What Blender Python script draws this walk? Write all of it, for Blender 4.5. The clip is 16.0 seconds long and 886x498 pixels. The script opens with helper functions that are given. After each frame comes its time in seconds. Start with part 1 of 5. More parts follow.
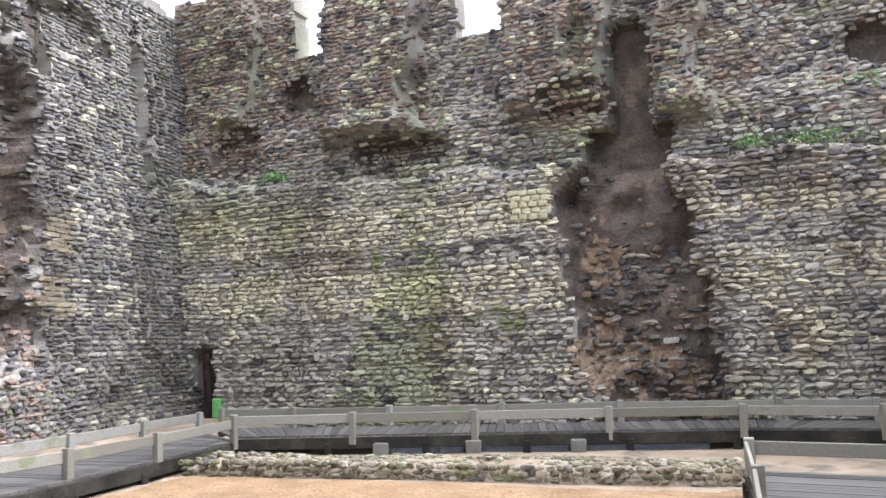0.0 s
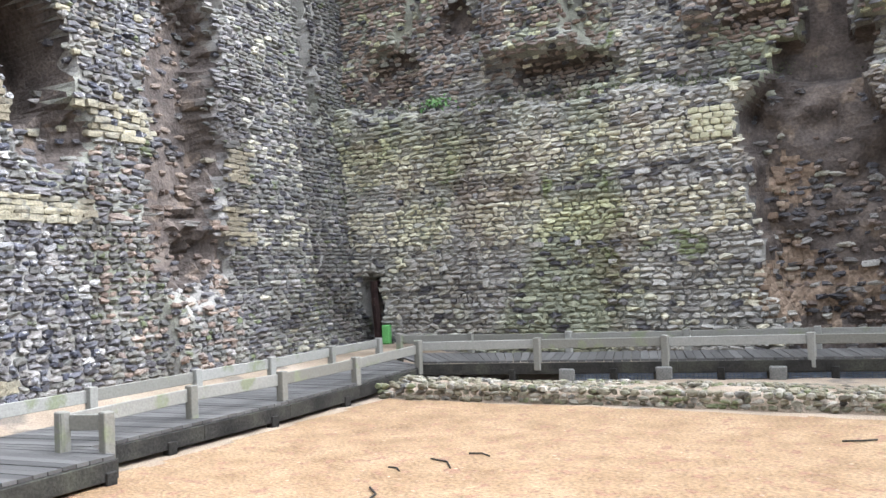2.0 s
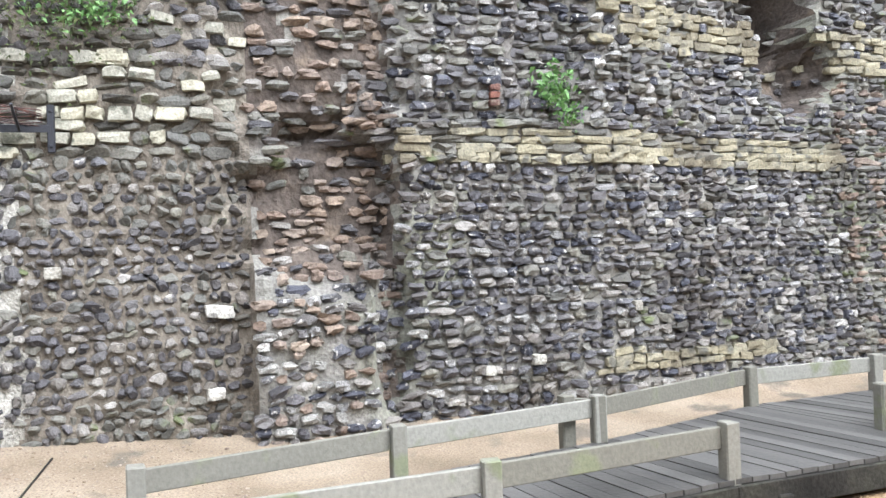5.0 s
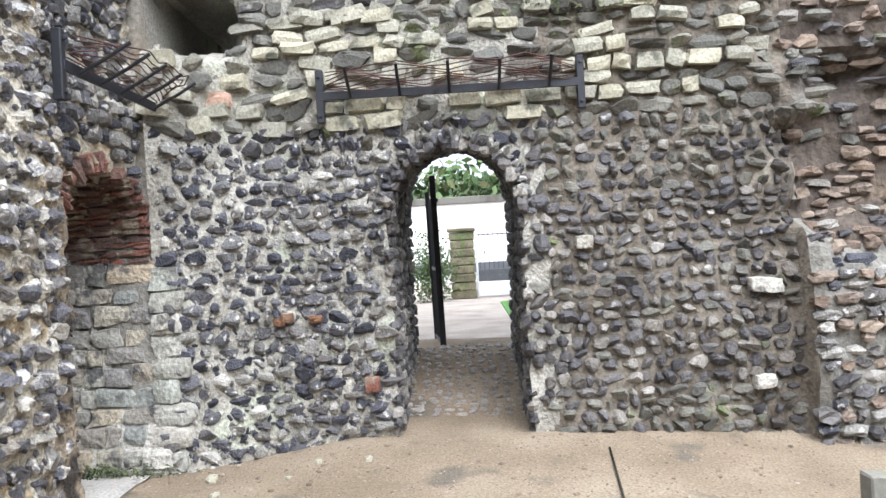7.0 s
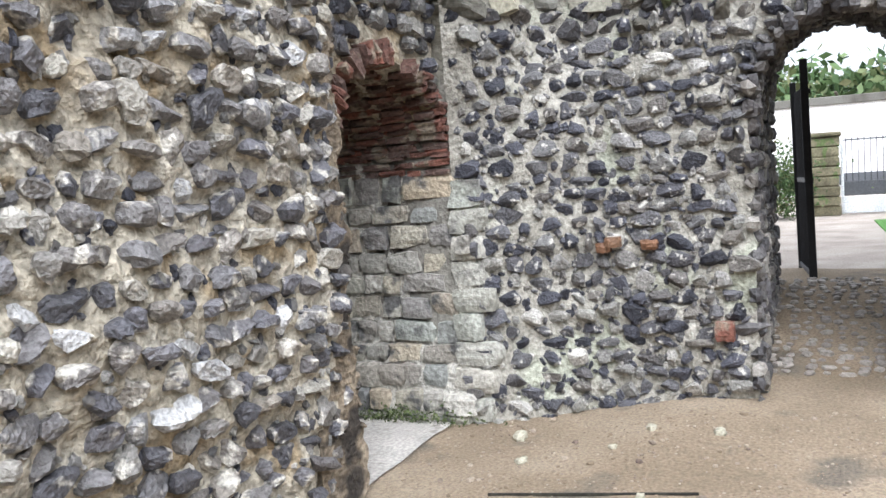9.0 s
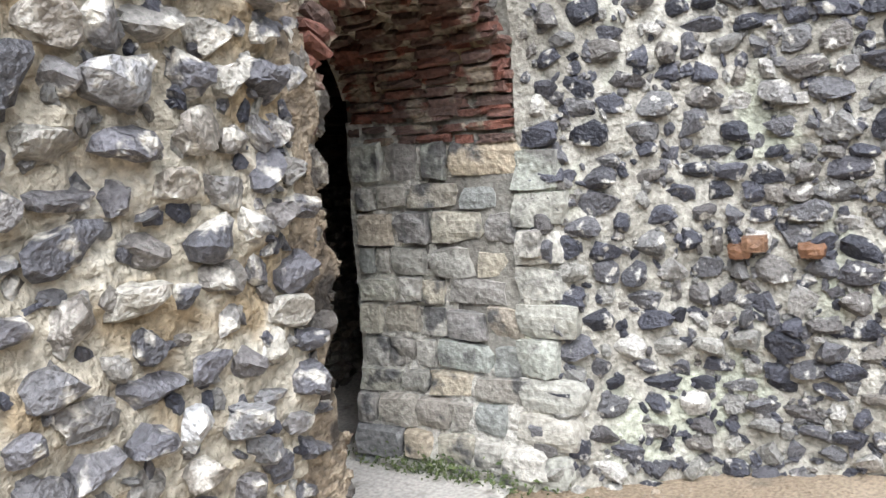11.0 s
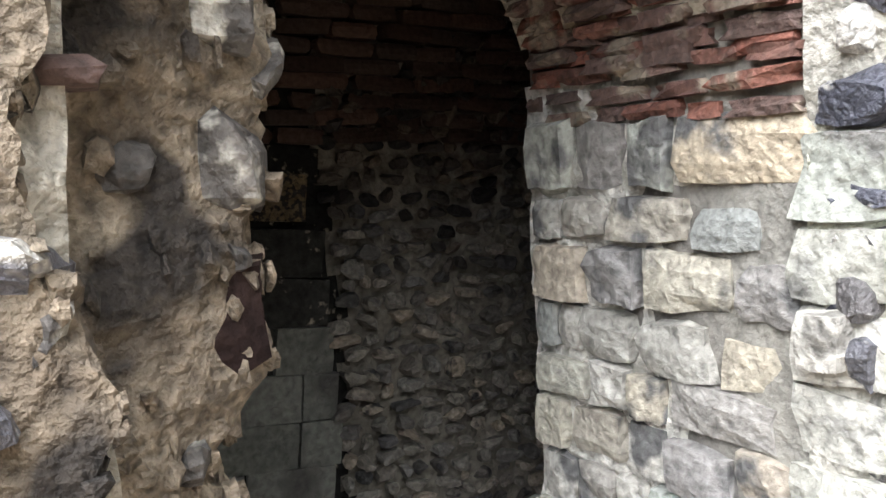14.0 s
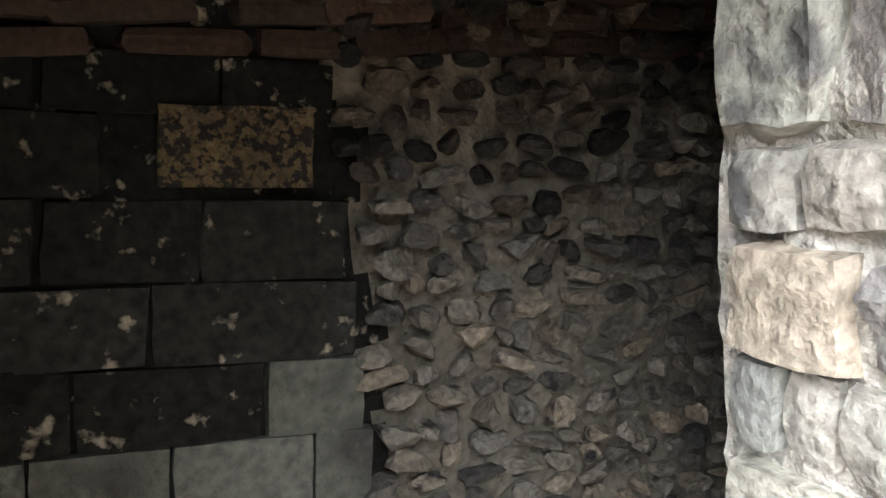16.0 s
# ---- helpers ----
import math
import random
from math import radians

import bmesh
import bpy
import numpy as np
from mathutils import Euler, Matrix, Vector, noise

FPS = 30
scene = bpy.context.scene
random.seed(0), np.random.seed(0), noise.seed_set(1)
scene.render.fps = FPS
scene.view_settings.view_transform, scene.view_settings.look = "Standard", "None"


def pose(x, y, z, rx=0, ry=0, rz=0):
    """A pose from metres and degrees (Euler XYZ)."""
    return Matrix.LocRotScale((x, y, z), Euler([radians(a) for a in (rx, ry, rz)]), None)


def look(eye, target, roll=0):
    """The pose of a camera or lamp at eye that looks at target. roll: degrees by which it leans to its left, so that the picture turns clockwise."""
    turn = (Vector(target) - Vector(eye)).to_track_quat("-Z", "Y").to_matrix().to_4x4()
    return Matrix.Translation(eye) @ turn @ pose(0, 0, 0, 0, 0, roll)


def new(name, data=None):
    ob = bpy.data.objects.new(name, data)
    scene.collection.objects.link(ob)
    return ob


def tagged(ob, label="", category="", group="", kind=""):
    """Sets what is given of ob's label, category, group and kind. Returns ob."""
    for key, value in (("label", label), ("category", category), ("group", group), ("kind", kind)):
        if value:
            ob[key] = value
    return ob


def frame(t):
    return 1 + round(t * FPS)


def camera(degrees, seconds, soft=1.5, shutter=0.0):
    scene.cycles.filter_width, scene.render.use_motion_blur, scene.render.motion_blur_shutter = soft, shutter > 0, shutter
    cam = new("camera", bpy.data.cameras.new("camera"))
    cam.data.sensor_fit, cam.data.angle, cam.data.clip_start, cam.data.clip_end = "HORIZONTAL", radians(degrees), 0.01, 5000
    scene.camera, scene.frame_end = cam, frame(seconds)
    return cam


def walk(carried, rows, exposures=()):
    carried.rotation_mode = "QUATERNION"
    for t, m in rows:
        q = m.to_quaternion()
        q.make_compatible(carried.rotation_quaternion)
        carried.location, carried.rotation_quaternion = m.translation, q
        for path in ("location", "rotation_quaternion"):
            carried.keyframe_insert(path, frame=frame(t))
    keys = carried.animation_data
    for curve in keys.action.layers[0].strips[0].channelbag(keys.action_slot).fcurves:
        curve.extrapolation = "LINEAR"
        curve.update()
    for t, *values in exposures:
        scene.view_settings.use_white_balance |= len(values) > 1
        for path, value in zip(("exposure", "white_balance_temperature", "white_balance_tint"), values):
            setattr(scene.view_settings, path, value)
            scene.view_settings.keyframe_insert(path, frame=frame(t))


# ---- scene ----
cam = camera(55.4, 16.0)
PATH = [
    (0, (9.921, 4.847, 1.491), (9.08, 6.65, 1.703), -1.8),
    (0.5, (9.679, 4.858, 1.478), (8.93, 6.707, 1.616), 0.6),
    (1, (9.45, 4.703, 1.476), (8.723, 6.564, 1.554), -1.4),
    (1.5, (9.244, 4.632, 1.468), (8.296, 6.392, 1.534), -2.1),
    (2, (8.939, 4.619, 1.46), (7.85, 6.295, 1.517), -2.3),
    (2.5, (8.647, 4.515, 1.477), (7.4, 6.076, 1.575), -3.2),
    (3, (8.399, 4.4, 1.511), (6.941, 5.769, 1.546), -2.3),
    (3.5, (8.068, 4.423, 1.483), (6.432, 5.571, 1.546), -3.3),
    (4, (7.833, 4.391, 1.477), (6.088, 5.367, 1.538), -0.5),
    (4.5, (7.561, 4.244, 1.464), (5.739, 5.068, 1.506), -2.5),
    (5, (7.32, 4.105, 1.455), (5.4, 4.664, 1.472), -2.1),
    (5.2, (7.197, 4.054, 1.469), (5.24, 4.464, 1.512), -2.4),
    (7.3, (5.938, 2.037, 1.38), (3.945, 1.879, 1.361), -2.9),
    (7.5, (5.831, 2.019, 1.373), (3.846, 1.779, 1.336), -2.8),
    (8, (5.508, 1.94, 1.39), (3.545, 1.554, 1.393), -3.3),
    (8.5, (5.19, 1.933, 1.366), (3.295, 1.297, 1.311), -3.6),
    (9, (4.847, 1.929, 1.371), (3.028, 1.112, 1.227), -3.6),
    (9.2, (4.723, 1.907, 1.356), (2.905, 1.082, 1.23), -3.0),
    (11.3, (3.215, 1.465, 1.601), (1.598, 0.351, 1.221), -4.5),
    (11.5, (3.088, 1.456, 1.58), (1.545, 0.242, 1.2), -4.7),
    (12, (2.761, 1.446, 1.571), (1.445, -0.015, 1.208), -5.0),
    (12.5, (2.458, 1.37, 1.503), (1.162, -0.098, 1.094), -4.2),
    (13, (2.151, 1.299, 1.483), (0.975, -0.263, 1.066), -5.0),
    (13.5, (1.877, 1.201, 1.478), (0.883, -0.493, 1.102), -3.9),
    (14, (1.719, 0.996, 1.46), (0.73, -0.721, 1.186), -4.2),
    (14.5, (1.546, 0.78, 1.445), (0.573, -0.929, 1.085), -4.8),
    (15, (1.363, 0.555, 1.422), (0.477, -1.209, 1.103), -3.7),
    (15.5, (1.242, 0.286, 1.39), (0.429, -1.508, 1.046), -4.0),
    (16, (1.157, 0.037, 1.376), (0.395, -1.774, 1.0), -5.2),
]
EXPO = [(0.0, 2.1, 5900, 16), (0.6, 2.38, 5850, 16), (1.2, 2.32, 5800, 16), (2.0, 2.1, 5650, 12), (2.5, 2.06, 5600, 11), (3.6, 1.9, 5650, 10), (5.2, 1.84, 5850, 10), (7.3, 1.6, 5900, 10), (9.2, 1.54, 5950, 10), (11.5, 1.86, 6050, 10), (13.0, 2.14, 6050, 10), (14.0, 2.34, 6050, 10), (14.7, 2.42, 6000, 10), (15.0, 2.82, 6000, 10), (15.5, 3.1, 6150, 10), (16.0, 3.5, 6150, 10)]
walk(cam, [(t, look(eye, target, roll)) for t, eye, target, roll in PATH], EXPO)

# ---- light: a bright overcast day ----
world = bpy.data.worlds.new("overcast")
scene.world = world
world.use_nodes = True
wn, wl = world.node_tree.nodes, world.node_tree.links
sky = wn.new("ShaderNodeTexSky")
sky.sky_type, sky.sun_disc = "NISHITA", False
sky.sun_elevation, sky.sun_rotation = radians(52), radians(60)
sky.air_density, sky.dust_density = 1.0, 4.0
veil = wn.new("ShaderNodeHueSaturation")
veil.inputs["Saturation"].default_value = 0.2
wl.new(sky.outputs[0], veil.inputs["Color"])
wl.new(veil.outputs[0], wn["Background"].inputs["Color"])
wn["Background"].inputs["Strength"].default_value = 0.15
sun = new("sun", bpy.data.lights.new("sun", "SUN"))
sun.data.energy, sun.data.angle, sun.data.color = 1.5, radians(110), (1.0, 0.985, 0.965)
sun.matrix_world = look((9.5, 11.5, 27), (4, 7, 0))

rng = np.random.default_rng(7)


# ---- materials ----
def material(name, colours, rough=0.8, scale=6.0, bump=0.3, fine=60.0, per="noise", patch=None, metal=0.0, contrast=1.0, gloss=.5, washes=()):
    """colours: stops of a ramp. per: 'noise', 'island' or 'object' picks the stop. patch: (colour, scale, threshold).
    washes: (tint, scale along x, y, z, from, to) stains that multiply the colour."""
    m = bpy.data.materials.new(name)
    m.use_nodes = True
    n, l = m.node_tree.nodes, m.node_tree.links
    b = n["Principled BSDF"]
    b.inputs["Roughness"].default_value, b.inputs["Metallic"].default_value = rough, metal
    b.inputs["Specular IOR Level"].default_value = gloss
    where = n.new("ShaderNodeNewGeometry")
    big, small = n.new("ShaderNodeTexNoise"), n.new("ShaderNodeTexNoise")
    big.inputs["Scale"].default_value, big.inputs["Detail"].default_value = scale, 6
    small.inputs["Scale"].default_value, small.inputs["Detail"].default_value = fine, 5
    l.new(where.outputs["Position"], big.inputs["Vector"])
    l.new(where.outputs["Position"], small.inputs["Vector"])
    ramp = n.new("ShaderNodeValToRGB")
    while len(ramp.color_ramp.elements) < len(colours):
        ramp.color_ramp.elements.new(0.5)
    low, high = (0.0, 1.0) if per != "noise" else (0.3, 0.7)
    for i, (e, c) in enumerate(zip(ramp.color_ramp.elements, colours)):
        e.position, e.color = low + (high - low) * i / max(1, len(colours) - 1), (*c, 1)
    if per == "island":
        l.new(where.outputs["Random Per Island"], ramp.inputs[0])
    elif per == "object":
        info = n.new("ShaderNodeObjectInfo")
        l.new(info.outputs["Random"], ramp.inputs[0])
    else:
        l.new(big.outputs[0], ramp.inputs[0])
    colour = ramp.outputs[0]
    if patch:
        tint, size, edge = patch
        pn, pr, mix = n.new("ShaderNodeTexNoise"), n.new("ShaderNodeMapRange"), n.new("ShaderNodeMix")
        pn.inputs["Scale"].default_value, pn.inputs["Detail"].default_value = size, 4
        l.new(where.outputs["Position"], pn.inputs["Vector"])
        pr.inputs[1].default_value, pr.inputs[2].default_value = edge, edge + 0.08
        l.new(pn.outputs[0], pr.inputs[0])
        mix.data_type = "RGBA"
        l.new(pr.outputs[0], mix.inputs[0])
        l.new(colour, mix.inputs[6])
        mix.inputs[7].default_value = (*tint, 1)
        colour = mix.outputs[2]
    for k, (tint, sx, sy, sz, start, full) in enumerate(washes):
        stretch, wn_, wr, wm = n.new("ShaderNodeMapping"), n.new("ShaderNodeTexNoise"), n.new("ShaderNodeMapRange"), n.new("ShaderNodeMix")
        stretch.inputs["Scale"].default_value, stretch.inputs["Location"].default_value = (sx, sy, sz), (3.7 * k, 1.3 * k, 5.1 * k)
        wn_.inputs["Scale"].default_value, wn_.inputs["Detail"].default_value = 1.0, 5
        l.new(where.outputs["Position"], stretch.inputs["Vector"])
        l.new(stretch.outputs[0], wn_.inputs["Vector"])
        wr.inputs[1].default_value, wr.inputs[2].default_value = start, full
        l.new(wn_.outputs[0], wr.inputs[0])
        wm.data_type, wm.blend_type = "RGBA", "MULTIPLY"
        l.new(wr.outputs[0], wm.inputs[0])
        l.new(colour, wm.inputs[6])
        wm.inputs[7].default_value = (*tint, 1)
        colour = wm.outputs[2]
    shade, mr = n.new("ShaderNodeMix"), n.new("ShaderNodeMapRange")
    shade.data_type, shade.blend_type = "RGBA", "MULTIPLY"
    shade.inputs[0].default_value = 1.0
    mr.inputs[1].default_value, mr.inputs[2].default_value = 0.25, 0.75
    mr.inputs[3].default_value, mr.inputs[4].default_value = 1 - .38 * contrast, 1 + .3 * contrast
    l.new(small.outputs[0], mr.inputs[0])
    l.new(colour, shade.inputs[6])
    l.new(mr.outputs[0], shade.inputs[7])
    l.new(shade.outputs[2], b.inputs["Base Color"])
    bp = n.new("ShaderNodeBump")
    bp.inputs["Strength"].default_value, bp.inputs["Distance"].default_value = bump, 0.02
    l.new(small.outputs[0], bp.inputs["Height"])
    l.new(bp.outputs[0], b.inputs["Normal"])
    return m


DAMP = [((.62, .60, .62), .9, .9, .16, .52, .64), ((.86, .93, .74), .45, .45, .3, .52, .66), ((.82, .74, .66), .7, .7, .5, .56, .66)]
SOOTY = [((.55, .52, .50), 1.1, 1.1, .4, .50, .64)]


def calm(colours, k, gain=1.0):
    """Draws a palette towards its mean."""
    mean = [sum(q[i] for q in colours) / len(colours) for i in range(3)]
    return [tuple(gain * (mean[i] + (q[i] - mean[i]) * k) for i in range(3)) for q in colours]


FLINT = [(.022, .023, .032), (.04, .042, .056), (.075, .076, .095), (.12, .118, .125), (.055, .054, .066), (.17, .155, .135), (.10, .10, .11), (.30, .29, .26), (.06, .06, .07), (.48, .46, .42)]
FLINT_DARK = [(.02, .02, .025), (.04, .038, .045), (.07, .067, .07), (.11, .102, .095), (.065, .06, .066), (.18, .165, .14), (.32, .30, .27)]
GREY = [(.09, .09, .082), (.15, .148, .13), (.22, .21, .175), (.13, .128, .118), (.28, .265, .21), (.10, .097, .09)]
PALE = [(.22, .207, .155), (.29, .272, .20), (.36, .337, .26), (.25, .242, .195), (.17, .163, .136)]
ASHLAR = [tuple(c * 1.0 for c in q) for q in ((.21, .20, .19), (.33, .305, .26), (.42, .385, .31), (.24, .23, .22), (.45, .38, .28), (.33, .345, .31), (.17, .17, .17), (.48, .46, .41), (.28, .27, .24))]
m_mortar = material("tan_lime_mortar", [(.33, .29, .225), (.46, .415, .33), (.56, .52, .435)], .95, 2.5, 1.4, 42, patch=((.36, .285, .185), 3, .54), contrast=1.4)
m_mortar_pale = material("pale_lime_mortar", [(.265, .25, .212), (.365, .347, .30), (.46, .44, .387)], .95, 2.5, 1.2, 40, patch=((.40, .41, .33), 2, .55), contrast=1.2)
m_mortar_tan = material("crumbling_tan_mortar", [(.13, .10, .07), (.25, .20, .142), (.38, .32, .238)], .95, 7, 1.8, 40, patch=((.045, .037, .03), 5, .52), contrast=1.8)
m_mortar_brown = material("brown_stained_mortar", [(.11, .093, .073), (.165, .142, .113), (.22, .193, .152)], .95, 2, 1.0, 32, patch=((.30, .27, .22), 3, .6))
m_mortar_grey = material("weathered_grey_mortar", [(.17, .161, .144), (.25, .238, .208), (.33, .314, .274)], .95, 1.2, .8, 35, patch=((.08, .07, .06), 2.5, .60), washes=DAMP)
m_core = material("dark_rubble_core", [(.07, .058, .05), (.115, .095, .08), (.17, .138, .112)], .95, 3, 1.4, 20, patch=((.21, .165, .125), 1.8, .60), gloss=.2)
m_tan_core = material("bare_tan_rubble_core", [(.17, .125, .085), (.27, .20, .14), (.37, .28, .20)], .95, 5, 1.2, 18, patch=((.10, .08, .065), 4, .58), contrast=1.4, gloss=.2)
m_lichen = material("lichen_blotched_stone", [(.05, .045, .042), (.10, .09, .08), (.17, .152, .132)], .9, 7, 1.2, 40, patch=((.50, .47, .40), 12, .545), contrast=1.5)
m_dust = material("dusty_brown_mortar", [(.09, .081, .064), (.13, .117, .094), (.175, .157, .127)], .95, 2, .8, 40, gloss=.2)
m_flint = material("knapped_flint", FLINT, .5, 9, .8, 70, "island", ((.50, .48, .44), 17, .59), contrast=1.3)
m_flint_one = material("knapped_flint_single", FLINT, .5, 9, .8, 70, "object", ((.54, .52, .47), 17, .60), contrast=1.25)
m_flint_south = material("white_rinded_flint", calm([tuple(min(.62, c * k + .014) for c, k in zip(q, (1.6, 1.55, 1.45))) for q in FLINT], .85), .48, 9, .9, 70, "island", ((.58, .55, .49), 11, .55), contrast=1.35)
m_flint_near = material("white_rinded_flint_single", calm([tuple(min(.62, c * k + .014) for c, k in zip(q, (1.6, 1.55, 1.45))) for q in FLINT], .85), .48, 9, .9, 70, "object", ((.58, .55, .49), 11, .55), contrast=1.35)
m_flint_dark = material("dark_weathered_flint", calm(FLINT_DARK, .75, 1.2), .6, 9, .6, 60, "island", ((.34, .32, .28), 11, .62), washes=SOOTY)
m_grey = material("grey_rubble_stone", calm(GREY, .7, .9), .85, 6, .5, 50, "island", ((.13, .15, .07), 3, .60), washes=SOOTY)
m_pale = material("pale_limestone_rubble", calm(PALE, .8, 1.4), .85, 6, .5, 50, "island", ((.12, .12, .09), 5, .58))
m_pale_far = material("weathered_yellow_limestone", calm([tuple(c * k for c, k in zip(q, (1.12, 1.07, .95))) for q in PALE], .6), .85, 6, .7, 40, "island", ((.13, .125, .10), 5, .57), washes=SOOTY)
# North copies of GREY and PALE, lightened so that this wall reads as lit.
m_grey_north_lit = material("lit_grey_green_rubble", calm([tuple(c * k for c, k in zip(q, (2.05, 2.0, 2.0))) for q in GREY], .42), .85, 6, .5, 50, "island", ((.19, .21, .10), 1.4, .62), washes=DAMP)
m_pale_north_lit = material("lit_yellowed_limestone", calm([tuple(c * k for c, k in zip(q, (2.0, 1.95, 1.86))) for q in PALE], .42), .85, 6, .5, 50, "island", ((.15, .15, .11), 5, .58), washes=DAMP[:2])
m_brownstone = material("brown_ironstone_rubble", calm([(.08, .06, .05), (.14, .10, .075), (.19, .145, .105), (.11, .09, .08), (.26, .215, .165)], .55, 1.6), .9, 6, .6, 40, "island", ((.07, .058, .05), 3, .60), washes=SOOTY)
m_ashlar = material("limestone_block", ASHLAR, .85, 7, .8, 42, "object", ((.12, .118, .115), 6, .56), contrast=1.3)
m_corner = material("pale_corner_stone", [(.30, .285, .24), (.40, .38, .33), (.36, .37, .325), (.48, .46, .41)], .85, 7, .8, 38, "object", ((.20, .195, .18), 6, .58), contrast=1.2)
# Black sooty blocks, darkened further to put the passage's upward dimming into colour.
m_soot_dim = material("sooty_dimmed_block", [(.007, .007, .006), (.012, .0115, .010), (.018, .0175, .015), (.035, .034, .031)], .85, 6, .5, 40, "object", ((.24, .21, .16), 21, .63), contrast=1.7, gloss=.12)
m_tile = material("old_red_tile", [(.09, .05, .04), (.18, .07, .048), (.14, .085, .07), (.09, .062, .052), (.24, .095, .065)], .85, 9, .8, 50, "object", ((.26, .215, .165), 8, .53), contrast=1.4)
m_gravel = material("trodden_gravel", [(.19, .145, .095), (.27, .21, .145), (.35, .285, .21)], .9, 1.1, 1.0, 60, patch=((.15, .125, .095), 1.6, .58))
m_sand = material("orange_sand", [(.18, .11, .05), (.238, .154, .076), (.29, .20, .108)], .95, 2.6, 1.2, 30, patch=((.21, .115, .065), 7, .56), contrast=1.3)
m_path = material("cobbled_path_earth", [(.25, .21, .18), (.33, .285, .245), (.40, .355, .31)], .85, 2, .8, 50)
m_wood = material("weathered_timber", [(.145, .138, .11), (.20, .192, .16), (.25, .243, .21)], .85, 3, .25, 40, "object", ((.17, .18, .11), 3, .58), contrast=.45)
m_deck = material("wet_grey_deck_board", [(.052, .05, .046), (.078, .075, .069), (.11, .106, .098)], .55, 3, .25, 40, "object", contrast=.5)
m_fascia = material("mossy_dark_timber", [(.015, .014, .012), (.03, .028, .024), (.055, .054, .04)], .85, 2.5, .4, 40, gloss=.15)
m_iron = material("black_painted_iron", [(.012, .013, .018), (.02, .021, .028)], .5, 10, .15, 80)
m_rust = material("rusty_wire", [(.10, .035, .02), (.05, .03, .03), (.16, .06, .04)], .8, 12, .2, 80)
m_mesh = material("galvanised_grating", [(.10, .12, .15), (.16, .19, .23)], .5, 12, .2, 80, metal=.3)
m_leaf = material("bright_green_weed", [(.08, .17, .05), (.14, .28, .08), (.22, .36, .13)], .6, 12, .2, 60, "island")
m_moss = material("dull_green_moss", [(.05, .075, .025), (.09, .12, .04), (.13, .15, .06)], .9, 8, .6, 50, "island")
m_grass = material("lawn_grass", [(.03, .11, .012), (.06, .19, .02), (.09, .24, .035)], .7, 8, .4, 60, "island")
m_tree = material("tree_leaf", [(.03, .065, .02), (.055, .105, .03), (.09, .15, .05), (.13, .13, .05)], .7, 8, .3, 60, "island")
m_bark = material("tree_bark", [(.05, .04, .03), (.09, .075, .055)], .9, 5, .6, 40)
m_white = material("white_render", [(.78, .78, .78), (.84, .84, .83)], .7, 1.0, .05, 30)
m_slate = material("dark_grey_paint", [(.06, .065, .075), (.09, .095, .105)], .6, 2, .1, 40)
m_steel = material("white_painted_railing", [(.62, .65, .68), (.72, .75, .78)], .5, 5, .05, 40)
m_green = material("lawn_glimpse_green", [(.10, .30, .08), (.13, .36, .10)], .5, 5, .05, 40)
m_cream = material("cream_limestone", [(.34, .32, .27), (.43, .41, .355), (.50, .48, .43)], .85, 6, .8, 45, "object", ((.19, .18, .16), 9, .57), contrast=1.2)
m_yellow = material("yellow_limestone", [(.38, .36, .22), (.46, .43, .27), (.52, .49, .33)], .85, 6, .5, 45, "object")
m_ochre = material("rusty_flint", [(.13, .06, .03), (.20, .10, .05), (.17, .10, .06)], .6, 6, .6, 60, "object")
m_ochre_pale = material("tan_rubble_stone", [(.19, .13, .085), (.27, .20, .135), (.32, .255, .18)], .9, 6, .6, 45, "object")
m_pink = material("pink_limestone", [(.44, .28, .21), (.50, .33, .25)], .85, 6, .5, 45)
m_dirtwood = material("rotten_red_timber", [(.012, .007, .0065), (.022, .013, .011), (.036, .022, .018)], .9, 5, .8, 40, patch=((.22, .19, .16), 14, .68), gloss=.12)


# ---- building helpers ----
def mesh_of(name, verts, faces, mat, smooth=False):
    me = bpy.data.meshes.new(name)
    me.from_pydata(np.asarray(verts).tolist(), [], np.asarray(faces).tolist() if not isinstance(faces, list) else faces)
    me.materials.append(mat)
    if smooth:
        me.polygons.foreach_set("use_smooth", [True] * len(me.polygons))
    me.update()
    return me


def part(name, bm, mat=None, parent=None, label=""):
    """One mesh object from a bmesh or a mesh, under its thing."""
    if isinstance(bm, bmesh.types.BMesh):
        me = bpy.data.meshes.new(name)
        bm.to_mesh(me)
        bm.free()
        me.materials.append(mat)
    else:
        me = bm
    ob = new(name, me)
    if parent:
        ob.parent = parent
    return tagged(ob, label)


def box_bm(size, centre=(0, 0, 0), bevel=0.0, turn=0.0, wear=0.0):
    bm = bmesh.new()
    bmesh.ops.create_cube(bm, size=1)
    bmesh.ops.scale(bm, vec=size, verts=bm.verts)
    if bevel:
        bmesh.ops.bevel(bm, geom=bm.edges[:], offset=bevel, segments=1, affect="EDGES")
    if wear:
        for v in bm.verts:
            v.co += Vector((random.uniform(-wear, wear), random.uniform(-wear, wear), random.uniform(-wear, wear)))
    bmesh.ops.transform(bm, matrix=pose(*centre, 0, 0, turn), verts=bm.verts)
    return bm


def beam_bm(a, b, w, h, bevel=0.006, up=(0, 0, 1)):
    """A beam from a to b, w wide and h high."""
    a, b = Vector(a), Vector(b)
    d = b - a
    bm = box_bm((d.length, w, h), bevel=bevel)
    x = d.normalized()
    y = Vector(up).cross(x).normalized()
    z = x.cross(y)
    m = Matrix((x, y, z)).transposed().to_4x4()
    m.translation = (a + b) / 2
    bmesh.ops.transform(bm, matrix=m, verts=bm.verts)
    return bm


